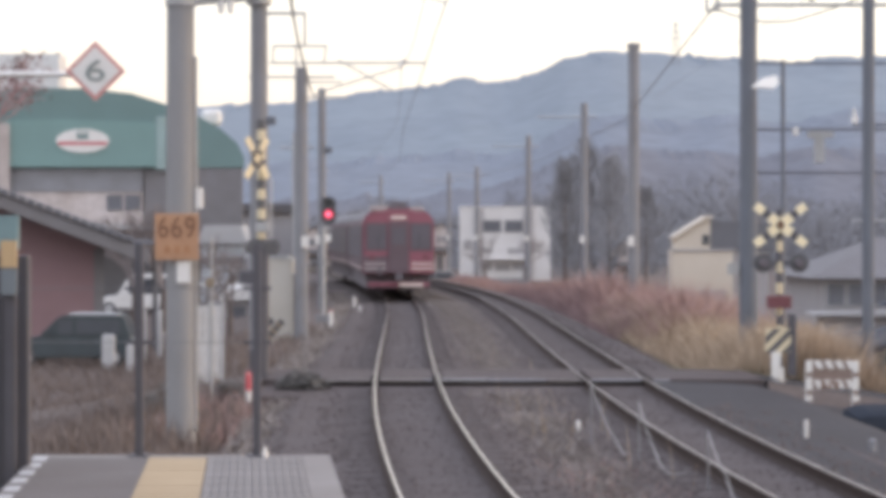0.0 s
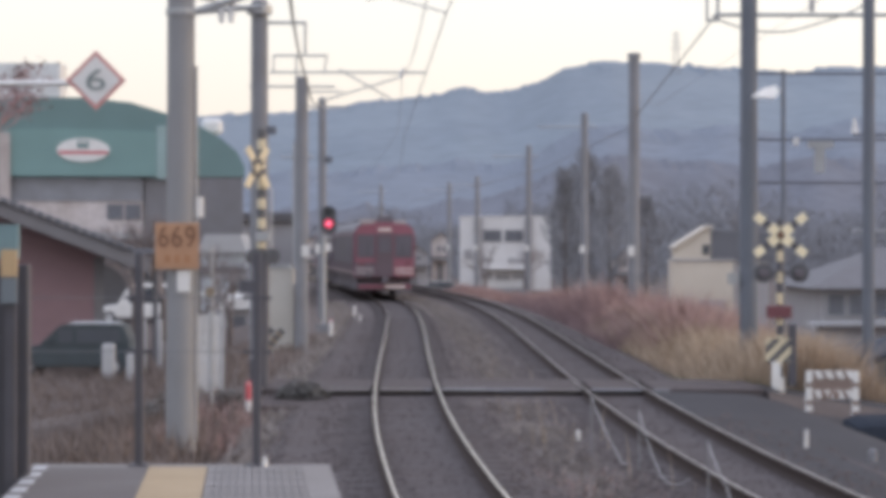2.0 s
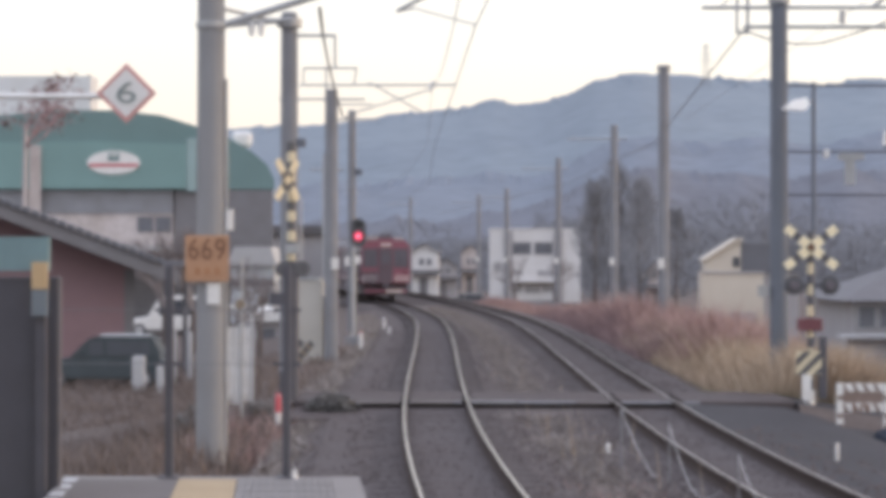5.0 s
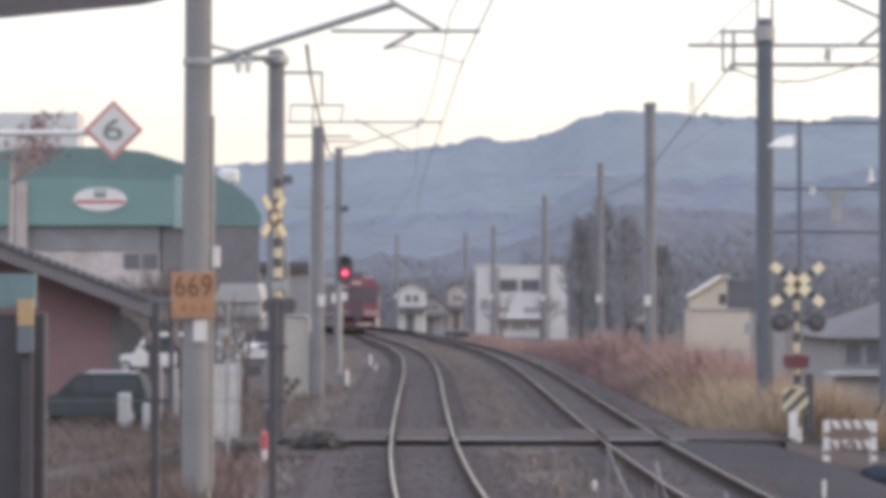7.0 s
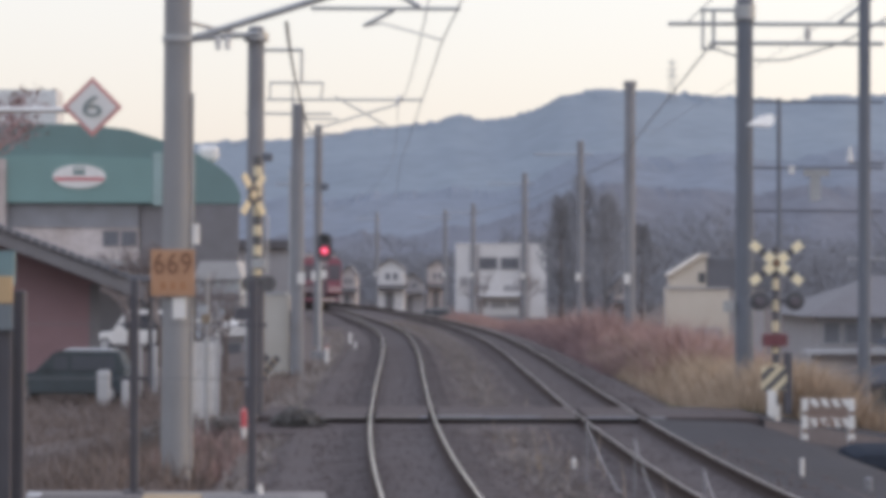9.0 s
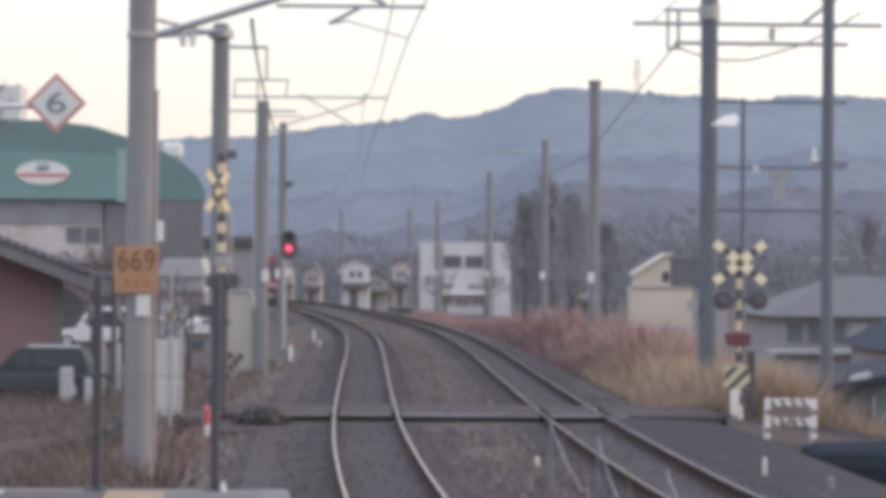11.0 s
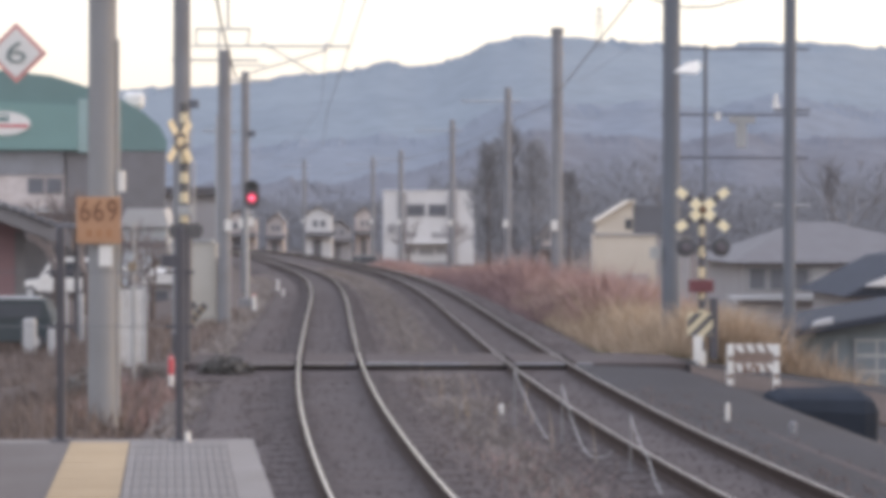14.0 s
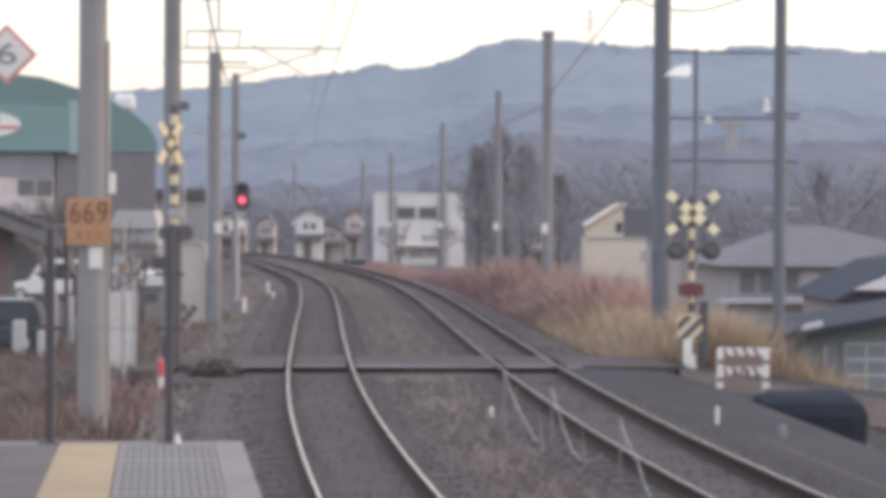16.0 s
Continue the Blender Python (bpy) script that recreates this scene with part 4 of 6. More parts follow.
def small_car(x, y, z, rz, paint, label, L=3.6, W=1.55, H=1.5, rim=M_WHITE):
    t = thing("car", x, y, z, label, "car", "parked cars", rz=rz)
    h = L / 2
    body = [(-h, 0.3), (h, 0.3), (h, 0.75), (h - 0.12, 0.9), (-h + 1.1, 0.92), (-h + 0.15, 0.78), (-h, 0.6)]
    bm = bmesh.new()
    prism(bm, body, -W / 2, W / 2)
    bmesh.ops.bevel(bm, geom=bm.edges[:], offset=0.05, segments=2, affect="EDGES")
    part("body", bm, paint, t)
    cab = [(-h + 0.95, 0.9), (h - 0.1, 0.9), (h - 0.3, H - 0.06), (h - 0.5, H), (-h + 1.75, H), (-h + 1.5, H - 0.06)]
    bm = bmesh.new()
    prism(bm, cab, -W / 2 + 0.1, W / 2 - 0.1)
    bmesh.ops.bevel(bm, geom=bm.edges[:], offset=0.04, segments=2, affect="EDGES")
    part("cabin", bm, paint, t)
    for s in (-1, 1):
        for a, b in ((-h + 1.5, 0.1), (0.2, h - 0.4)):
            boxpart("side_window", (a, b, s * (W / 2 - 0.1) - 0.008, s * (W / 2 - 0.1) + 0.008, 0.97, H - 0.14), M_GLASS, t, "dark side window")
    # Thin slab on the roof paints the bright line of its highlight.
    boxpart("roof_edge", (-h + 1.75, h - 0.5, -W / 2 + 0.14, W / 2 - 0.14, H - 0.005, H + 0.02), rim, t, "pale slab for the roof highlight")
    for a in (-h + 0.6, h - 0.6):
        for s in (-1, 1):
            w = rodpart("wheel", (a, s * (W / 2 - 0.16), 0.3), (a, s * (W / 2 + 0.01), 0.3), 0.3, M_RUBBER, t, seg=20)
            rodpart("hubcap", (a, s * (W / 2 + 0.012), 0.3), (a, s * (W / 2 + 0.025), 0.3), 0.2, M_PALEMETAL, w, seg=16)
    boxpart("windscreen", (-0.012, 0.012, -W / 2 + 0.2, W / 2 - 0.2, 0.06, 0.5), M_GLASS, t, "dark windscreen", m=pose(-h + 1.0, 0, 0.9, 0, 45, 0))
    for s in (-1, 1):
        boxpart("lamp", (-h - 0.01, -h + 0.06, s * (W / 2 - 0.3) - 0.14, s * (W / 2 - 0.3) + 0.14, 0.58, 0.7), M_PALEMETAL, t, "pale headlamp")
        boxpart("mirror", (-h + 1.25, -h + 1.35, s * (W / 2 + 0.06) - 0.07, s * (W / 2 + 0.06) + 0.07, 0.95, 1.07), paint, t)


small_car(-10.35, 57.0, -1.22, 0, M_CARPAINT, "dark green compact car parked beside brown house", rim=M_STEEL)
small_car(-14.2, 95.0, -1.22, 4, M_WHITE, "white compact car parked in front of the store", L=3.8, H=1.85)


def gabled_house(name, x, y, z, w, d, eave, ridge, wall, roof, label, over=0.6, rx=0.5, thick=0.22, wins=(), rz=0):
    """A house whose gable faces -y; rx: where the ridge stands across the width."""
    t = thing(name, x, y, z, label, "house", rz=rz)
    bm = bmesh.new()
    prism(bm, [(0, 0), (w, 0), (w, eave), (w * rx, ridge), (0, eave)], 0, d)
    part("wall", bm, wall, t)
    for a, b in (((0, eave), (w * rx, ridge)), ((w, eave), (w * rx, ridge))):
        s = -1 if a[0] == 0 else 1
        k = (ridge - eave) / abs(b[0] - a[0])
        e = (a[0] + s * over, a[1] - k * over)
        bm = bmesh.new()
        prism(bm, [(e[0], e[1] + 0.01), (b[0], b[1] + 0.01), (b[0], b[1] + thick), (e[0], e[1] + thick)], -over, d + over)
        part("roof", bm, roof, t)
    for wx0, wx1, wz0, wz1 in wins:
        wf = boxpart("window", (wx0, wx1, -0.05, -0.003, wz0, wz1), M_WHITE, t, "white window frame")
        boxpart("pane", (wx0 + 0.06, (wx0 + wx1) / 2 - 0.02, -0.06, -0.051, wz0 + 0.06, wz1 - 0.06), M_GLASS, wf)
        boxpart("pane", ((wx0 + wx1) / 2 + 0.02, wx1 - 0.06, -0.06, -0.051, wz0 + 0.06, wz1 - 0.06), M_GLASS, wf)
    return t


home = gabled_house("house", -21.75, 62.6, -1.3, 11.15, 8.0, 3.39, 5.53, M_REDWALL, M_ROOF, "brown-red clad house with grey gabled roof", over=1.4, thick=0.5, rz=9.6)
bm = bmesh.new()
box(bm, -0.13, 0.13, -0.12, 0.1, 0.0, 0.16, bev=0.03)
tile_mesh = finish(bm, "verge_tile", M_ROOFDARK)
for i in range(24):
    k = 0.12 + i * 0.29
    o = new("verge_tile", tile_mesh)
    o.parent = home
    o.matrix_basis = pose(11.15 * 0.5 + k * 0.933, -1.4, 5.53 + 0.5 - k * 0.358, 0, 21, 0)
for x0, x1 in ((5.575, 12.55), (5.575, -1.4)):
    q = 0.384 * 6.975
    bm = bmesh.new()
    prism(bm, [(x0, 5.56), (x1, 5.56 - q), (x1, 5.85 - q), (x0, 5.85)], -1.46, -1.403)
    part("barge_board", bm, M_ROOF, home, "weathered grey barge board")
boxpart("corner_board", (10.86, 11.17, -0.035, -0.004, 0, 3.38), M_ROOF, home, "grey corner board")
boxpart("side_canopy", (11.3, 12.95, -0.6, 2.4, 3.46, 3.64), M_ROOFDARK, home, "dark flat side canopy", bev=0.02)
for yy in (-0.45, 2.25):
    rodpart("canopy_post", (12.8, yy, 0), (12.8, yy, 3.47), 0.05, M_ROOFDARK, home)
boxpart("gutter", (12.45, 12.6, -1.4, 9.4, 2.78, 2.9), M_ROOFDARK, home, "dark gutter")


def green_store():
    x, y, s = -9.75, 100.0, 1
    t = thing("store_building", x, y, -1.3, "store with curved green facade and oval white sign", "building")
    pts = [(0, 7.1), (0, 7.6), (-0.35, 8.3), (-1.1, 8.95), (-2.2, 9.6), (-3.8, 10.2), (-5.6, 10.75), (-8, 11.0), (-11, 11.0), (-14, 10.7), (-18, 10.0), (-18, 7.1)]
    bm = bmesh.new()
    prism(bm, pts, 0, 8)
    for vv in bm.verts:
        if vv.co.y > 4 and vv.co.x > -9:
            vv.co.x -= 1.1 * (1 + vv.co.x / 9)
    part("green_roof", bm, M_GREENDARK, t, "arched green cladding")
    pts = [(-4.3, 7.12), (-4.3, 9.3), (-9, 9.45), (-18, 9.3), (-18, 7.12)]
    bm = bmesh.new()
    prism(bm, pts, -0.35, -0.01)
    fas = part("fascia", bm, M_GREEN, t, "flat green sign fascia")
    boxpart("upright", (-4.29, -3.85, -0.3, -0.01, 7.0, 9.6), M_GREENPALE, t, "faded pale green upright")
    boxpart("pale_column", (-12.0, -11.45, -0.5, -0.36, 5.6, 9.25), M_PALEWALL, t, "pale column beside the sign")
    bm = bmesh.new()
    for vv in box(bm, -18, -0.2, 0.3, 8, 0, 7.09):
        if vv.co.y > 4 and vv.co.x > -9:
            vv.co.x -= 1.15
    part("wall", bm, M_ROOF, t, "dark grey wall")
    boxpart("pale_wall", (-18, -5.0, 0.05, 0.29, 3.6, 7.08), M_PALEWALL, t, "stained pale render")
    # Thin grey band stands in for the fascia's shadow on the wall.
    boxpart("eave_panel", (-18, -5.0, -0.02, 0.046, 5.9, 7.08), M_CONC_DARK, t, "grey band painting the shade under the fascia")
    for a, b in ((-6.75, -6.0), (-5.85, -5.1)):
        boxpart("wall_window", (a, b, -0.03, 0.045, 5.0, 5.75), M_ROOFDARK, t)
    boxpart("side_wall", (-4.9, -0.1, 0.05, 0.29, 2.5, 7.08), M_ROOF, t, "dark grey cladding")
    bm = bmesh.new()
    prism(bm, [(-18, 5.1), (-3.9, 4.2), (-3.9, 4.0), (-18, 4.6)], -3.0, 0.0)
    part("awning", bm, M_ROOFPALE, t, "pale sloping awning")
    bm = bmesh.new()
    prism(bm, [(1.3 * math.cos(k * math.pi / 16), 0.58 * math.sin(k * math.pi / 16)) for k in range(32)], -0.06, 0.0)
    sg = part("sign", bm, M_WHITE, t, "white oval sign")
    sg.matrix_basis = pose(-7.87, -0.36, 8.4)
    boxpart("sign_band", (-1.2, 1.2, -0.075, -0.062, -0.2, -0.06), M_REDPAINT, sg, "red band")
    boxpart("sign_mark", (-0.28, 0.28, -0.075, -0.062, 0.08, 0.48), M_GREENDARK, sg, "dark square mark")
    for a in (-0.2, 0.02):
        boxpart("sign_dot", (a, a + 0.18, -0.082, -0.076, 0.3, 0.42), M_WHITE, sg)
    boxpart("rear_block", (-16.5, -10.6, 8.01, 10, 0, 13.4), M_BUILD, t, "white rear block")
    boxpart("roof_unit", (-2.2, -1.2, 0.5, 1.2, 9.2, 10.0), M_WHITE, t, "white roof unit", bev=0.22)


green_store()

# far pale shed roofs and blocks behind the store forecourt
for x, y, w, h, m, lb in ((-12.6, 118, 4.3, 5.5, M_HIPROOF, "grey roofed shed beyond the store"), (-9.6, 88, 1.5, 1.4, M_WHITE, "small white shed beyond the crossing")):
    t = thing("shed", x, y, -1.4, lb, "shed")
    boxpart("wall", (0, w, 0, 3, 0, h - 0.3), M_WALLGREY, t)
    bm = bmesh.new()
    prism(bm, [(-0.2, h - 0.3), (w + 0.2, h - 0.3), (w, h + 0.2), (0, h + 0.2)], -0.3, 3.3)
    part("roof", bm, m, t)
    boxpart("door", (w * 0.3, w * 0.7, -0.04, -0.003, 0, h * 0.55), M_ROOFDARK, t)

t = thing("shed", -11.25, 94.5, -1.4, "pale blue sheet metal shed with banded front", "shed")
boxpart("wall", (0, 2.0, 0, 3, 0, 3.5), M_PALEBLUE, t)
boxpart("dark_band", (-0.02, 2.02, -0.06, -0.003, 2.55, 2.85), M_ROOFDARK, t, "dark band")
boxpart("pale_band", (-0.02, 2.02, -0.05, -0.003, 1.5, 1.65), M_WHITE, t, "white band")
boxpart("door", (0.5, 1.3, -0.04, -0.003, 0.0, 1.4), M_WALLGREY, t)
bm = bmesh.new()
prism(bm, [(-0.15, 3.5), (2.15, 3.5), (1.9, 4.35), (0.2, 4.35)], -0.25, 3.2)
part("roof", bm, M_ROOFPALE, t, "pale roof")

# ---- right side buildings ----


def cream_house():
    t = thing("cream_house", 10.05, 90, -1.9, "cream rendered house with small gable and dark roof", "house")
    boxpart("lower_block", (0.1, 2.8, 0, 1.6, 0, 3.74), M_CREAM, t)
    bm = bmesh.new()
    prism(bm, [(0.25, 3.69), (1.8, 3.69), (1.8, 5.2), (1.5, 5.15), (0.25, 4.35)], 0.1, 1.6)
    part("gable", bm, M_CREAM, t)
    bm = bmesh.new()
    prism(bm, [(0.15, 4.33), (1.6, 5.24), (1.9, 5.24), (1.9, 5.1), (1.55, 5.08), (0.15, 4.2)], -0.05, 1.7)
    part("verge", bm, M_CREAM, t)
    bm = bmesh.new()
    prism(bm, [(1.35, 4.0), (1.82, 5.05), (4.6, 4.9), (5.2, 3.7), (1.82, 3.69)], 0.2, 1.8)
    part("roof", bm, M_ROOFDARK, t, "dark roof")
    boxpart("annex", (2.81, 4.4, 0.3, 1.5, 0, 3.66), M_WALLGREY, t)
    boxpart("window", (1.45, 1.75, 0.06, 0.095, 3.95, 4.4), M_GLASS, t)
    boxpart("ledge", (0.06, 2.84, -0.06, 0.1, 3.66, 3.76), M_WALLGREY, t, "grey ledge above the lower block")
    boxpart("low_window", (1.28, 2.45, -0.04, -0.003, 0.9, 1.96), M_WALLGREY, t)


cream_house()


def hip_house():
    t = thing("house", 12.6, 72, -1.9, "grey hip-roofed house with white-framed windows", "house")
    boxpart("wall", (0.9, 10, 0.6, 8, 0, 2.86), M_WALLGREY, t)
    bm = bmesh.new()
    b = [bm.verts.new(p) for p in ((0.4, 0, 2.85), (10.6, 0, 2.85), (10.6, 8.6, 2.85), (0.4, 8.6, 2.85))]
    r = [bm.verts.new(p) for p in ((3.7, 4.3, 4.3), (5.0, 4.3, 4.3))]
    bm.faces.new((b[0], b[1], r[1], r[0]))
    bm.faces.new((b[1], b[2], r[1]))
    bm.faces.new((b[2], b[3], r[0], r[1]))
    bm.faces.new((b[3], b[0], r[0]))
    bm.faces.new(b[::-1])
    bmesh.ops.recalc_face_normals(bm, faces=bm.faces[:])
    part("roof", bm, M_HIPROOF, t, "grey hip roof")
    for a, c in ((1.1, 1.75), (1.85, 2.5), (2.7, 3.3)):
        w = boxpart("window", (a, c, 0.54, 0.597, 1.85, 2.68), M_STEEL, t)
        boxpart("pane", (a + 0.05, c - 0.05, 0.52, 0.539, 1.9, 2.63), M_ROOFDARK, w)
    boxpart("shutter", (3.4, 4.0, 0.53, 0.597, 1.85, 2.68), M_ROOFPALE, t, "pale shutter")
    bm = bmesh.new()
    prism(bm, [(0.3, 1.55), (5.2, 1.55), (5.2, 1.78), (0.3, 1.66)], -1.0, 0.55)
    part("lean_to_roof", bm, M_ROOFPALE, t, "pale lean-to roof")
    boxpart("lean_to_wall", (0.7, 5.0, -0.6, 0.5, -0.1, 1.54), M_WALLGREY, t)


hip_house()


def side_lane():
    """Asphalt from the shoulder of the far track down to the yard of the shed."""
    xs, ys = np.concatenate([np.linspace(0.62, 4.0, 18), np.linspace(4.6, 13, 10)]), np.linspace(2, 35.36, 40)

    def top(a, y):
        g = ground_z(track_x(y) + SPACING + a, y) + 0.03
        return max(g, -0.148 - 0.035 * (a - 0.6) - 0.9 * smooth01(2.9, 4.0, a) + 0.11 * smooth01(31, 35.2, y) * (1 - smooth01(2.3, 3.0, a)))
    v = [(track_x(y) + SPACING + widening(s_at(y)) + a, y, top(a, y)) for y in ys for a in xs]
    n = len(xs)
    f = [(j * n + i, j * n + i + 1, (j + 1) * n + i + 1, (j + 1) * n + i) for j in range(len(ys) - 1) for i in range(n - 1)]
    me = bpy.data.meshes.new("side_lane")
    me.from_pydata(v, [], f)
    me.materials.append(M_ROAD)
    me.shade_smooth()
    tagged(new("side_lane", me), "dark asphalt lane beside the tracks", "lane", "", "structure")


side_lane()


def dark_roof_house():
    t = thing("house", 14.3, 60, -2.0, "dark tiled house with pale gable edge", "house")
    boxpart("wall", (0.3, 7, 0.5, 6, 0, 2.19), M_WALLGREY, t)
    bm = bmesh.new()
    prism(bm, [(-0.1, 2.2), (7.5, 2.2), (7.5, 3.6), (4.2, 3.65), (2.2, 3.35)], 0, 6.5)
    part("roof", bm, M_ROOFBLUE, t, "dark roof")
    bm = bmesh.new()
    prism(bm, [(0.5, 2.52), (1.9, 3.1), (4.0, 3.2), (4.0, 2.52)], -0.12, -0.01)
    part("gable_board", bm, M_BUILD, t, "pale gable board")


dark_roof_house()


def blue_shed():
    t = thing("sheet_metal_shed", 8.45, 39.6, -2.1, "blue-grey sheet metal shed with small windows", "shed")
    boxpart("wall", (0, 5.2, 0, 3.5, 0, 2.35), M_BLUEGREY, t)
    bm = bmesh.new()
    prism(bm, [(-0.3, 2.3), (5.6, 3.25), (5.6, 3.45), (-0.3, 2.42)], -0.45, 3.8)
    part("roof", bm, M_ROOFBLUE, t, "dark sloping roof")
    bm = bmesh.new()
    prism(bm, [(0.25, 2.5), (0.62, 2.56), (0.62, 2.68), (0.3, 2.6)], -0.4, -0.1)
    part("roof_light", bm, M_PALEMETAL, t, "pale roof light")
    bm = bmesh.new()
    prism(bm, [(0, 2.36), (5.2, 3.15), (5.2, 2.36)], 0.02, 3.4)
    part("upper_wall", bm, M_BLUEGREY, t)
    for i in range(27):
        boxpart("rib", (0.08 + i * 0.19, 0.11 + i * 0.19, -0.02, -0.001, 0, 2.3), M_BLUEGREY, t)
    w = boxpart("window", (1.12, 2.02, -0.06, -0.022, 1.3, 2.25), M_PALEMETAL, t, "pale framed window")
    for a in (1.16, 1.59):
        for z in (1.34, 1.65, 1.96):
            boxpart("pane", (a, a + 0.38, -0.075, -0.061, z, z + 0.25), M_BLUEGREY, w)
    boxpart("drain_pipe", (0.72, 0.77, -0.09, -0.03, 0.2, 2.2), M_PALEMETAL, t)


blue_shed()

# dark rounded block filling the dark patch in front of the shed
bm = bmesh.new()
box(bm, 6.3, 8.0, 31.2, 32.6, -1.8, -0.2, bev=0.28)
for vv in bm.verts:
    vv.co += Vector(noise.noise_vector(vv.co * 1.7)) * 0.06
solo("dark_block", bm, M_DARKBLOCK, "dark rounded block beside the shed", "heap")


def white_block():
    t = thing("apartment_building", 1.55, 180, -1.6, "white two-storey building with dark upper windows", "building")
    boxpart("wall", (0, 8.0, 0, 8, 0, 6.45), M_BUILD, t)
    boxpart("parapet", (-0.05, 8.05, -0.05, 8.05, 6.45, 6.6), M_BUILD, t)
    for a, b, z0, z1, g in ((2.0, 3.65, 4.3, 5.4, M_ROOFDARK), (3.9, 5.55, 4.3, 5.4, M_ROOFDARK), (2.0, 2.9, 2.5, 2.9, M_WALLGREY), (4.2, 5.6, 2.4, 2.9, M_WALLGREY), (1.9, 2.8, 1.0, 1.6, M_WALLGREY), (3.1, 4.4, 0.9, 1.5, M_WALLGREY), (4.6, 5.6, 1.0, 1.6, M_WALLGREY), (0.3, 1.0, 2.8, 3.6, M_WALLGREY)):
        w = boxpart("window", (a, b, -0.06, -0.003, z0, z1), M_WALLGREY, t)
        boxpart("pane", (a + 0.08, b - 0.08, -0.08, -0.061, z0 + 0.08, z1 - 0.08), g, w)
    for a in (1.3, 1.75, 5.7, 6.2):
        boxpart("pilaster", (a, a + 0.22, -0.25, -0.003, 0, 6.4), M_WALLGREY, t)
    boxpart("balcony", (1.95, 5.65, -0.9, -0.003, 1.9, 2.0), M_BUILD, t)


white_block()

FAR = [(-14.4, 205, 3.2, 5.2, M_PALEWALL), (-9.8, 200, 1.7, 4.9, M_PALEWALL), (-5.9, 195, 2.6, 5.6, M_BUILD), (-4.4, 210, 2.8, 4.2, M_WALLGREY), (-1.2, 215, 2.0, 5.6, M_PALEWALL), (12.9, 150, 1.3, 4.3, M_PALEWALL), (17.2, 140, 2.2, 3.6, M_WALLGREY), (-20.5, 215, 4.0, 4.6, M_PALEWALL)]
for i, (x, y, w, h, m) in enumerate(FAR):
    t = thing("far_house", x, y, -1.8, "small distant house with pale walls and dark roof", "house", "distant houses")
    q = w * (0.5 + 0.12 * (i % 2))
    bm = bmesh.new()
    prism(bm, [(0, 0), (w, 0), (w, h - 0.9), (q, h - 0.1), (0, h - 0.9)], 0, 5)
    part("wall", bm, m, t)
    for e, k in ((-0.2, 0), (w + 0.2, w)):
        ez = h - 0.9 - 0.8 * 0.2 / max(abs(q - k), 0.3)
        bm = bmesh.new()
        prism(bm, [(e, ez), (q, h - 0.09), (q, h + 0.04), (e, ez + 0.13)], -0.3, 5.3)
        part("roof", bm, M_ROOF if i % 3 else M_HIPROOF, t)
    bm = bmesh.new()
    prism(bm, [(-0.15, h * 0.46), (w + 0.15, h * 0.46), (w + 0.1, h * 0.54), (-0.1, h * 0.54)], -0.7, -0.003)
    part("porch_roof", bm, M_ROOF, t, "dark porch roof")
    for a in (0.3, 0.58):
        wf = boxpart("window", (w * a, w * (a + 0.18), -0.05, -0.003, h * 0.62, h * 0.74), M_WALLGREY, t)
        boxpart("pane", (w * a + 0.05, w * (a + 0.18) - 0.05, -0.06, -0.051, h * 0.62 + 0.05, h * 0.74 - 0.05), M_ROOFDARK, wf)
    boxpart("door", (w * 0.3, w * 0.62, -0.05, -0.003, 0, h * 0.42), M_ROOF, t)

small_car(-0.7, 150, -1.7, 0, M_CONCRETE, "pale grey car on the far road", rim=M_CONCRETE)
bm = bmesh.new()
box(bm, -3.2, 6.5, 152, 152.2, -1.6, -0.75)
solo("low_wall", bm, M_CONCRETE, "pale low wall along the far road", "wall")

# ---- hills ----
RIDGE = [(-900, 205), (-300, 200), (100, 205), (390, 190), (480, 186), (560, 181), (640, 166), (700, 160), (760, 155), (822, 140), (900, 149), (950, 130), (1000, 104), (1080, 92), (1200, 100), (1310, 106),
         (1400, 112), (1500, 101), (1640, 106), (1760, 118), (2100, 150), (2700, 190)]


def hill_range(name, r0, r1, rows, top_of, relief, material, label, seed, crest):
    az = np.linspace(-0.46, 0.53, 820)
    el = np.array([top_of(v_) for v_ in az])
    v, n = [], len(az)
    for r in np.linspace(r0, r1, rows):
        f_ = (r - r0) / (r1 - r0)
        for i in range(n):
            x, y = az[i] * r, r
            h = el[i] * r1 * f_ ** 0.8
            rav = noise.fractal((x / 150, y / 420, seed), 1.0, 2.0, 6)
            h += rav * relief * math.sin(math.pi * min(1, f_ * 0.97))
            if f_ > 0.85:
                h += max(0, noise.noise((x / (crest * 3.2), seed, 0))) * crest * 2.6 + noise.noise((x / (crest * 1.3), seed, 2)) * crest * 0.7 + noise.noise((x / (crest * 14), seed, 5)) * crest * 1.6
            v.append((x, y, h - 4))
    f = [(j * n + i, j * n + i + 1, (j + 1) * n + i + 1, (j + 1) * n + i) for j in range(rows - 1) for i in range(n - 1)]
    me = bpy.data.meshes.new(name)
    me.from_pydata(v, [], f)
    me.materials.append(material)
    me.shade_smooth()
    tagged(new(name, me), label, "hills", "", "structure")


def ridge_line():
    a = np.array([(p[0] - 784) / 3600 for p in RIDGE])
    e = np.array([(415 - p[1]) / 3600 for p in RIDGE])
    g = np.linspace(a[0], a[-1], 1500)
    k = np.hanning(25)
    k /= k.sum()
    s = np.convolve(np.pad(np.interp(g, a, e), 12, "edge"), k, "valid")
    return lambda v_: float(np.interp(v_, g, s)) + 0.003


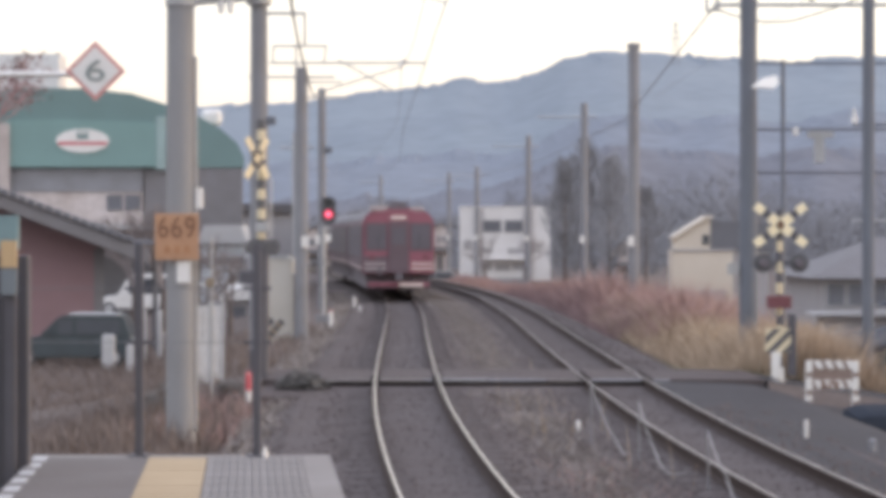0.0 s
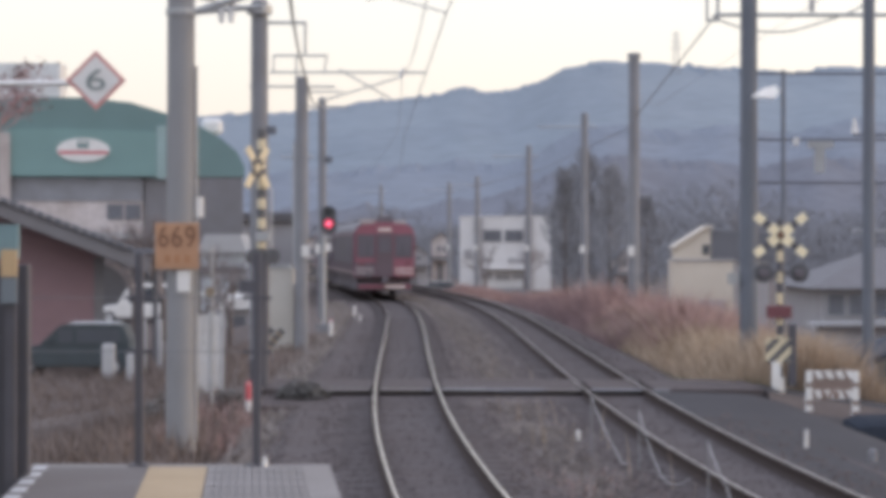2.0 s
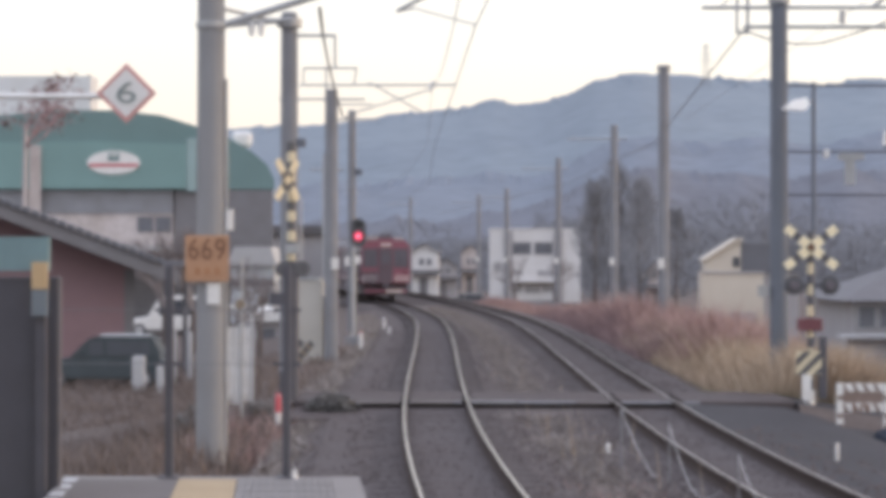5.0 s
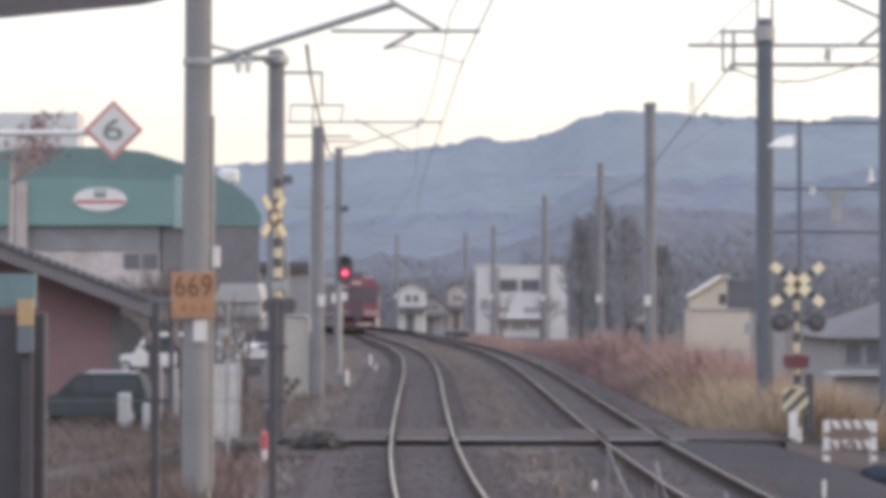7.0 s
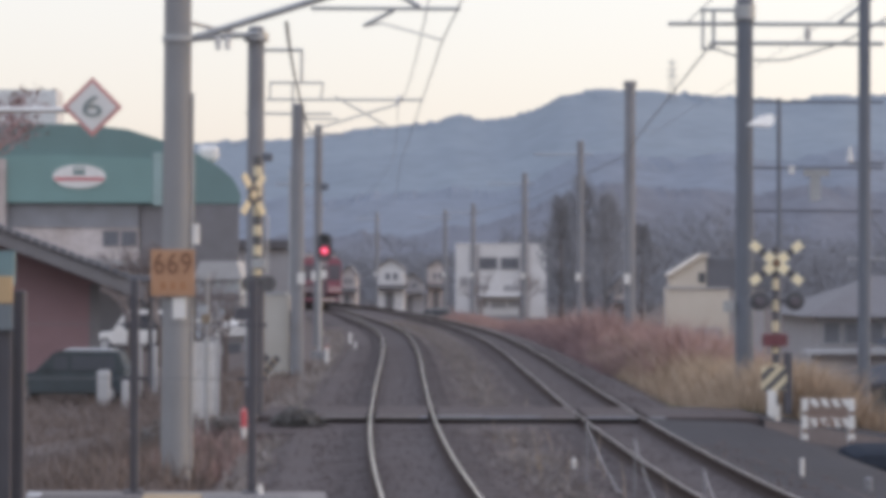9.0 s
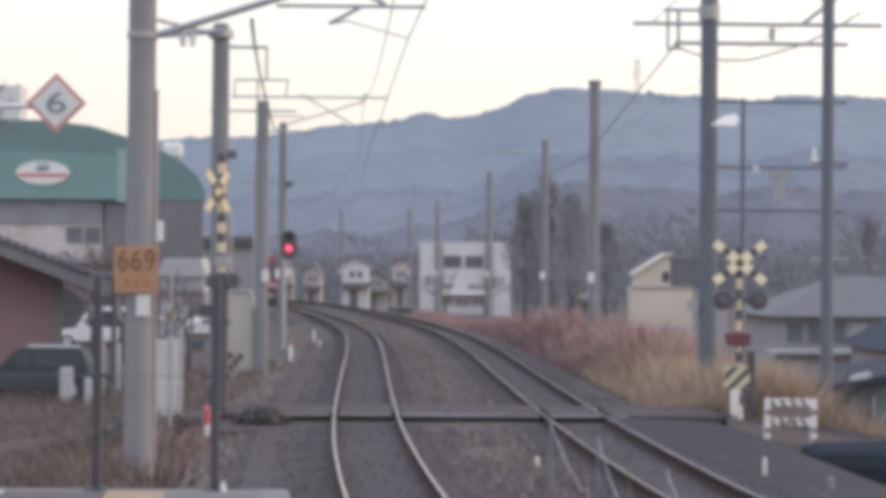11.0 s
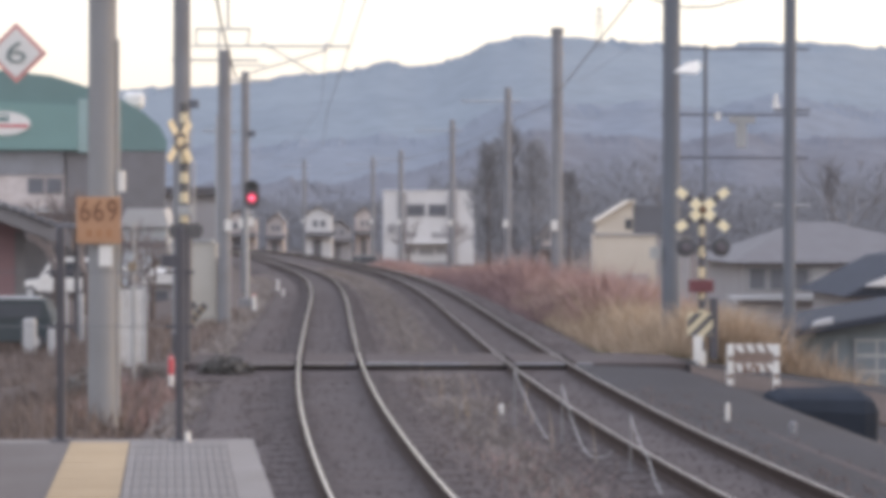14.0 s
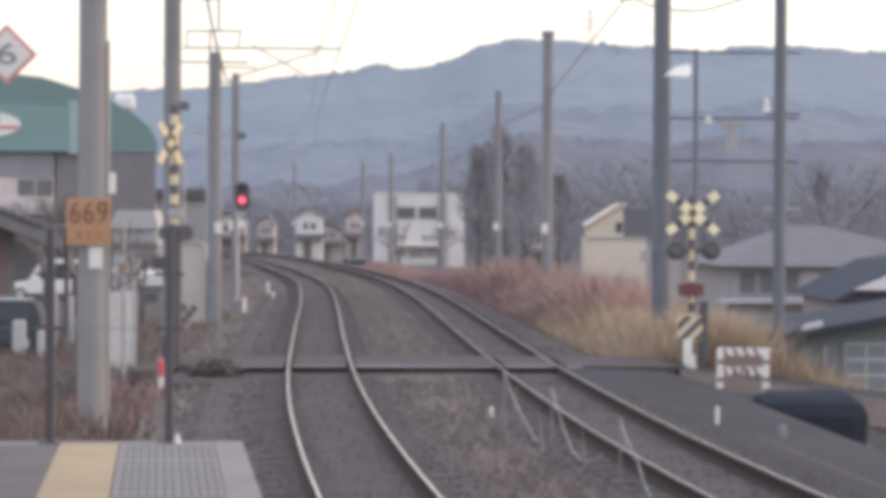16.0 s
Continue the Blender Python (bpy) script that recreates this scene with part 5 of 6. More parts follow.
crest_at = ridge_line()
# Three ranges whose stepped colours imitate haze thickening with distance.
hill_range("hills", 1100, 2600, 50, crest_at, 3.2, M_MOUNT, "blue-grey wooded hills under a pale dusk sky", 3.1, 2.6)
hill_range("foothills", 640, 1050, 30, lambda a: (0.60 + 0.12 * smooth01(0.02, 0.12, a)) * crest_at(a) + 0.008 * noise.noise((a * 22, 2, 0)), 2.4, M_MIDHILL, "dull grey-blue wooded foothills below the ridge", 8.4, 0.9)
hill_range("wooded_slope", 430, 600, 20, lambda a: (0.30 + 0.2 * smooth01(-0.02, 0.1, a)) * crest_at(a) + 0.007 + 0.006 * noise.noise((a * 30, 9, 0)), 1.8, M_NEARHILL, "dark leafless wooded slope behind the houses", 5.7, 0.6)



def power_pylon():
    """Lattice tower on the crest of the hills."""
    t = thing("power_pylon", 269, 2350, 185, "faint grey lattice power pylon on the hill crest", "pylon")
    n, h, w = 6, 64.0, 5.0

    def corner(k, sx, sy):
        q = w * (1 - 0.82 * k / n)
        return (sx * q, sy * q, h * k / n)
    for sx, sy in ((-1, -1), (1, -1), (1, 1), (-1, 1)):
        rodpart("leg", corner(0, sx, sy), corner(n, sx, sy), 0.3, M_HAZETONE, t, 0.22, seg=6)
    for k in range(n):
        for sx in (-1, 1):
            rodpart("brace", corner(k, sx, -1), corner(k + 1, -sx, -1), 0.16, M_HAZETONE, t, seg=5)
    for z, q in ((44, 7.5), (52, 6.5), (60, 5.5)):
        rodpart("crossarm", (-q, 0, z), (q, 0, z), 0.4, M_HAZETONE, t, seg=6)


power_pylon()

# ---- plants ----


def blades(name, n, place, h0, h1, w, material, label, category, seed, lean=0.35, floor=None):
    r = random.Random(seed)
    v, f = [], []
    for _ in range(n):
        x, y, hs = place(r)
        z = (ground_z(x, y) if floor is None else floor) - 0.05
        h = r.uniform(h0, h1) * hs
        a = r.uniform(0, 2 * math.pi)
        dx, dy = math.cos(a), math.sin(a)
        lx, ly = r.gauss(0, lean) * h, r.gauss(0, lean) * h
        ww = w * r.uniform(0.6, 1.5)
        b = len(v)
        v += [(x - dx * ww, y - dy * ww, z), (x + dx * ww, y + dy * ww, z), (x + lx * 0.4 + dx * ww * 0.7, y + ly * 0.4 + dy * ww * 0.7, z + h * 0.6), (x + lx * 0.4 - dx * ww * 0.7, y + ly * 0.4 - dy * ww * 0.7, z + h * 0.6), (x + lx, y + ly, z + h)]
        f += [(b, b + 1, b + 2, b + 3), (b + 3, b + 2, b + 4)]
    return stuff(name, v, f, material, label, category)


def bank_place(y0, y1, a0, a1, p=1.0):
    def go(r):
        y = y0 + (y1 - y0) * r.random() ** p
        off = a0 + (a1 - a0) * r.random()
        x = track_x(y) + SPACING + off
        hs = (0.55 + 0.75 * noise.noise((x * 0.22, y * 0.12, 7)) ** 2 + 0.7 * noise.noise((x * 0.5, y * 0.22, 2))) * smooth01(a0 - 0.2, a0 + 1.4, off) * (1 - 0.42 * smooth01(2.9, 4.6, off))
        return x, y, max(0.15, hs + 0.45) * (1 - 0.62 * smooth01(70, 108, y))
    return go


blades("dry_brush", 40000, bank_place(49, 125, 2.2, 7.5, 1.4), 0.7, 1.8, 0.015, M_BRUSH, "red-brown dry brush covering the bank beside the track", "brush", 11)
blades("dark_brush", 26000, bank_place(53, 95, 1.7, 3.9, 1.2), 0.45, 1.15, 0.016, M_DARKBRUSH, "purple-brown tangled brush at the foot of the bank", "brush", 25)
blades("dry_grass", 38000, bank_place(37.5, 62, 1.9, 6.5, 1.1), 0.45, 1.3, 0.011, M_GRASS, "tan dry grass beside the level crossing", "grass", 12)
blades("green_grass", 6000, bank_place(37.3, 46, 1.6, 3.6), 0.2, 0.6, 0.015, M_GRASSGREEN, "short tired green grass beside the crossing", "grass", 13)
blades("roadside_grass", 6000, lambda r: (r.uniform(6.3, 7.7), r.uniform(37.5, 42), 1.0), 0.6, 1.5, 0.011, M_GRASS, "tan dry grass behind the striped guard frame", "grass", 14)


def left_place(r):
    y = 15.5 + 22 * r.random()
    x = track_x(y) - r.uniform(2.6, 8.5)
    return x, y, 1.0 + 0.5 * noise.noise((x, y, 1))


blades("dry_weeds", 16000, left_place, 0.15, 0.5, 0.01, M_WEED, "withered brown weeds behind the platform end", "weeds", 15)
blades("lineside_weeds", 9000, lambda r: (track_x(40) * 0 + r.uniform(-12, -3.6), r.uniform(40, 62), 1.0), 0.15, 0.4, 0.014, M_WEED, "withered brown weeds beside the line", "weeds", 16)
blades("red_weeds", 1300, lambda r: ((lambda y: (track_x(y) + r.uniform(1.2, 2.5), y, 0.8))(r.uniform(15, 24))), 0.08, 0.25, 0.007, M_BRUSH, "red-brown weeds between the tracks near the platform", "weeds", 18, floor=-0.25)
blades("russet_weeds", 1700, lambda r: (r.uniform(-4.3, -2.95), r.uniform(26, 35), 1.0), 0.12, 0.45, 0.009, M_BRUSH, "russet withered weeds beyond the platform end", "weeds", 19)


def between_tracks(r):
    y = 17 + 90 * r.random() ** 1.5
    while 34.6 < y < 38.4:
        y = 17 + 90 * r.random() ** 1.5
    return track_x(y) + 1.8 + max(-0.75, min(0.75, r.gauss(0, 0.36))), y, 0.7 + 0.6 * noise.noise((y * 0.4, 1, 3)) + 0.008 * y


def left_shoulder(r):
    y = 17 + 80 * r.random() ** 1.5
    while 34.0 < y < 38.4:
        y = 17 + 80 * r.random() ** 1.5
    return track_x(y) - 2.05 + r.gauss(0, 0.3), y, 0.7 + 0.5 * noise.noise((y * 0.5, 4, 3)) + 0.006 * y


blades("dead_grass", 26000, between_tracks, 0.05, 0.2, 0.012, M_DEADGRASS, "dull dead grass along the strip between the tracks", "grass", 21, lean=0.6, floor=-0.24)
blades("shoulder_grass", 14000, left_shoulder, 0.05, 0.2, 0.012, M_DEADGRASS, "dull dead grass along the ballast shoulder", "grass", 22, lean=0.6, floor=-0.3)
blades("dry_stalks", 30, lambda r: ((lambda y: (track_x(y) + r.uniform(1.4, 2.6), y, 1.0))(r.choice((22, 27, 31, 40, 44, 50)) + r.uniform(-1.2, 1.2))), 0.3, 0.8, 0.006, M_GRASS, "thin dry stalks standing between the tracks", "weeds", 24, lean=0.12, floor=-0.22)
blades("tan_reeds", 7000, bank_place(50, 84, 3.2, 7.0, 1.2), 1.0, 1.9, 0.012, M_GRASS, "tan dry reeds standing among the red-brown brush", "reeds", 23)
blades("sparse_weeds", 1200, lambda r: ((lambda y: (track_x(y) + r.uniform(1.5, 2.2), y, 0.8))(r.uniform(16, 45))), 0.08, 0.25, 0.008, M_DEADGRASS, "sparse dry weeds between the two tracks", "weeds", 17, floor=-0.25)


def shrub(x, y, w, h, seed, g=None):
    rr = random.Random(seed)
    g = max(ground_z(x, y), -0.45) if g is None else g
    t = thing("low_shrub", x, y, g - 0.05, "low dark shrub beside the level crossing", "shrub", "low shrubs")
    rodpart("stem", (0, 0, 0), (0, 0, h * 0.6), 0.02, M_BARK, t, 0.01)
    v, f = [], []
    for _ in range(900):
        a, k = rr.uniform(0, 6.283), rr.random()
        q = rr.random() ** 0.5
        c = Vector((w * q * math.cos(a), w * 0.7 * q * math.sin(a), h * (0.1 + 0.9 * k * (1 - 0.6 * q * q))))
        b = len(v)
        for _ in range(3):
            v.append(tuple(c + Vector((rr.gauss(0, 1), rr.gauss(0, 1), rr.gauss(0, 0.8))) * 0.035))
        f.append((b, b + 1, b + 2))
    me = bpy.data.meshes.new("foliage")
    me.from_pydata(v, [], f)
    me.materials.append(M_SHRUB)
    o = new("foliage", me)
    o.parent = t


shrub(-2.42, 34.9, 0.46, 0.38, 41, -0.14)
shrub(-3.6, 34.3, 0.36, 0.5, 42, -0.38)
shrub(-4.5, 33.0, 0.5, 0.6, 43)


def limb(bm, a, d, length, r, depth, rr):
    b = a + d * length
    rod(bm, a, b, r, r * 0.62, 6 if depth > 1 else 4)
    if depth == 0:
        return
    for _ in range(rr.choice((2, 3, 3))):
        nd = (d + Vector((rr.gauss(0, 0.42), rr.gauss(0, 0.42), rr.gauss(0.08, 0.3)))).normalized()
        limb(bm, a + d * length * rr.uniform(0.55, 1.0), nd, length * rr.uniform(0.6, 0.8), r * 0.6, depth - 1, rr)


def bare_tree(x, y, h, seed, label, m=None, depth=5):
    rr = random.Random(seed)
    g = ground_z(x, y) - 0.1
    t = thing("bare_tree", x, y, g, label, "tree", "bare trees")
    rodpart("trunk", (0, 0, 0), (0, 0, h * 0.3), h * 0.028, M_BARK, t, h * 0.02)
    bm = bmesh.new()
    for _ in range(4):
        d = Vector((rr.gauss(0, 0.45), rr.gauss(0, 0.45), 1)).normalized()
        limb(bm, Vector((0, 0, h * 0.28)), d, h * 0.24, h * 0.014, depth, rr)
    part("crown", bm, m or M_TWIG, t, "bare twigs")



def withered_tree(x, y, h, seed):
    """A thin-crowned tree with a few withered leaves left on its twigs."""
    rr = random.Random(seed)
    g = ground_z(x, y) - 0.1
    t = thing("withered_tree", x, y, g, "thin winter tree with last withered leaves before the store", "tree")
    rodpart("trunk", (0, 0, 0), (0.1, 0, h * 0.7), 0.15, M_PALETWIG, t, 0.09, "pale trunk")
    bm, tips = bmesh.new(), []

    def grow(a, d, length, r, depth):
        b = a + d * length
        rod(bm, a, b, r, r * 0.65, 5)
        if depth == 0:
            tips.append(b)
            return
        for _ in range(rr.choice((2, 3, 3))):
            nd = (d + Vector((rr.gauss(0, 0.5), rr.gauss(0, 0.5), rr.gauss(0.02, 0.3)))).normalized()
            grow(a + d * length * rr.uniform(0.5, 1.0), nd, length * rr.uniform(0.6, 0.85), r * 0.66, depth - 1)
    for _ in range(6):
        d = Vector((rr.gauss(0.75, 0.45), rr.gauss(0, 0.5), 0.75)).normalized()
        grow(Vector((0.08, 0, h * rr.uniform(0.62, 0.7))), d, h * 0.095, 0.04, 4)
    part("crown", bm, M_PINKBUSH, t, "bare pinkish twigs")
    v, f = [], []
    for p in tips:
        for _ in range(1):
            c = p + Vector((rr.gauss(0, 0.15), rr.gauss(0, 0.15), rr.gauss(0, 0.15)))
            r = rr.uniform(0.035, 0.075)
            b = len(v)
            v += [tuple(c + Vector((rr.gauss(0, r), rr.gauss(0, r), rr.gauss(0, r)))) for _ in range(4)]
            f += [(b, b + 1, b + 2), (b, b + 2, b + 3), (b + 1, b + 2, b + 3)]
    me = bpy.data.meshes.new("foliage")
    me.from_pydata(v, [], f)
    me.materials.append(M_LEAF)
    o = new("foliage", me)
    o.parent = t
    o["label"] = "withered red-brown leaves"


withered_tree(-19.5, 88, 13.6, 3)
bare_tree(-8.2, 70, 4.2, 5, "small bare tree beside the store forecourt")
bare_tree(-6.9, 66, 3.6, 6, "small bare tree beside the crossing road")
bare_tree(-10.7, 78, 5.8, 10, "bare twiggy tree beside the car park")
bare_tree(-12.4, 82, 5.6, 11, "bare twiggy tree beside the car park")
bare_tree(3.6, 172, 5.0, 31, "thin bare tree before the white building", depth=4)
bare_tree(7.0, 173, 5.4, 32, "thin bare tree before the white building", depth=4)
bare_tree(18.0, 125, 8.5, 8, "hazy bare tree behind the cream house", M_HAZETONE)
bare_tree(27.0, 115, 9.5, 9, "hazy bare tree behind the grey house", M_HAZETONE)


def tall_tree(x, y, h, w, seed, label):
    rr = random.Random(seed)
    g = ground_z(x, y) - 0.1
    t = thing("tall_tree", x, y, g, label, "tree", "tall bare trees")
    rodpart("trunk", (0, 0, 0), (0, 0, h * 0.9), h * 0.016, M_BARK, t, h * 0.003)
    v, f = [], []
    for _ in range(850):
        k = rr.random() ** 0.75
        z = h * (0.1 + 0.86 * k)
        rad = w * math.sin(math.pi * (0.12 + 0.86 * k)) ** 0.6 * rr.random() ** 0.6 * (0.8 + 0.3 * math.sin(k * 13 + seed))
        a = rr.uniform(0, 6.283)
        c = Vector((rad * math.cos(a), rad * math.sin(a), z))
        l = h * rr.uniform(0.04, 0.11)
        d = Vector((math.cos(a) * 0.4 + rr.gauss(0, 0.2), math.sin(a) * 0.4 + rr.gauss(0, 0.2), 1)).normalized() * l
        s = rr.uniform(0.03, 0.075)
        b = len(v)
        v += [tuple(c + Vector((-s, 0, 0))), tuple(c + Vector((s, 0, 0))), tuple(c + d)]
        f.append((b, b + 1, b + 2))
    me = bpy.data.meshes.new("crown")
    me.from_pydata(v, [], f)
    me.materials.append(M_HAZEDCROWN)
    o = new("crown", me)
    o.parent = t


for i, (x, y, h, w) in enumerate([(9.0, 150, 10.0, 1.6), (10.9, 156, 11.6, 1.8), (12.3, 150, 10.2, 1.6), (13.5, 160, 10.6, 1.8), (10.0, 165, 9.6, 1.7), (16.5, 165, 8.4, 2.0)]):
    tall_tree(x, y, h, w, 20 + i, "tall narrow bare tree standing behind the brush bank")


def woods():
    rr = random.Random(77)
    v, f = [], []
    for _ in range(130000):
        y = rr.uniform(230, 420)
        a = rr.uniform(-0.24, 0.3)
        x = a * y
        top = 6 + 5 * noise.noise((x / 14, y / 30, 0)) + 4 * noise.noise((x / 45, 3, 0)) + (3 if a > 0.03 else 0)
        if abs(a + 0.13) < 0.025 and y < 320:
            continue
        z = rr.random() ** 1.3 * max(2, top) - 1.5
        w, h = rr.uniform(0.04, 0.1), rr.uniform(0.3, 0.95)
        lx = rr.gauss(0, 0.35)
        b = len(v)
        v += [(x - w, y, z - h * 0.3), (x + w, y, z - h * 0.3), (x + lx, y + rr.gauss(0, 0.3), z + h * 0.7)]
        f.append((b, b + 1, b + 2))
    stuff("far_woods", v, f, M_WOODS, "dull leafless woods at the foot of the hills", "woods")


woods()

# ---- wires ----


def wire(name, pts, r, label, sag=0.0, material=None):
    line = []
    for a, b in zip(pts[:-1], pts[1:]):
        a, b = Vector(a), Vector(b)
        for i in range(12):
            k = i / 12
            line.append(a.lerp(b, k) - Vector((0, 0, sag * 4 * k * (1 - k))))
    line.append(Vector(pts[-1]))
    bm = bmesh.new()
    prev = None
    for i, p in enumerate(line):
        d = (line[min(i + 1, len(line) - 1)] - line[max(i - 1, 0)]).normalized()
        u = d.cross(Vector((0, 0, 1))).normalized()
        w = u.cross(d)
        ring = [bm.verts.new(p + (u * math.cos(q) + w * math.sin(q)) * r) for q in (0, 1.257, 2.513, 3.77, 5.027)]
        if prev:
            for q in range(5):
                bm.faces.new((prev[q], prev[(q + 1) % 5], ring[(q + 1) % 5], ring[q]))
        prev = ring
    solo(name, bm, material or M_WIRE, label, "wire", "overhead wires")


wire("contact_wire", [(1.6, -5, 5.36), (0.035, 25.2, 5.36), (-1.05, 54.5, 5.36), (-1.7, 80, 5.36), (-4.3, 110, 5.36), (-8.5, 145, 5.36)], 0.008, "thin contact wire above the near track")
wire("messenger_wire", [(1.6, -5, 6.4), (-0.12, 25.2, 5.95), (-1.1, 54.5, 7.05), (-1.8, 80, 6.9), (-4.4, 110, 6.6), (-8.6, 145, 6.6)], 0.008, "thin messenger wire above the near track", 0.35)
wire("feeder_cable", [(-1.9, 25.2, 5.58), (-2.91, 40, 6.67), (-3.07, 44, 6.47), (-3.5, 54.5, 6.3), (-4.6, 80, 7.9)], 0.024, "dark feeder cable along the poles", 0.05)
wire("contact_wire", [(5.42, 41, 7.03), (6.2, 69, 6.4), (4.6, 95, 6.0), (1.5, 120, 5.8), (-2.2, 144, 5.6)], 0.018, "dark wire above the far track")
wire("messenger_wire", [(5.42, 41, 7.09), (5.97, 41, 6.88), (6.36, 41, 6.8), (7.0, 41, 6.8), (8.0, 41, 7.11), (8.43, 41, 7.31), (9.22, 41, 7.78)], 0.018, "curved cable between the beams", 0.015)
wire("span_wire", [(5.0, 41, 7.55), (5.9, 40.5, 8.4)], 0.012, "thin wire at the beam end")
wire("messenger_wire", [(8.6, 36, 8.1), (6.3, 60, 6.6), (6.5, 69.5, 7.6)], 0.006, "thin wire between the line poles")
wire("loop_cable", [(1.9, 26.0, 0.56), (2.1, 24.6, 0.0), (2.2, 24.2, -0.12)], 0.005, "pale cable sagging from a stake beside the track", 0.05, M_PALEMETAL)
wire("loop_cable", [(2.32, 24.0, 0.52), (2.42, 23.0, 0.0), (2.5, 22.4, -0.13), (2.66, 21.8, 0.0)], 0.005, "pale cable looped between stakes beside the track", 0.04, M_PALEMETAL)
wire("loop_cable", [(2.77, 21.2, 0.43), (2.82, 20.2, 0.1), (2.84, 19.4, -0.14)], 0.005, "pale cable hanging from a stake beside the track", 0.04, M_PALEMETAL)

# ---- train ----


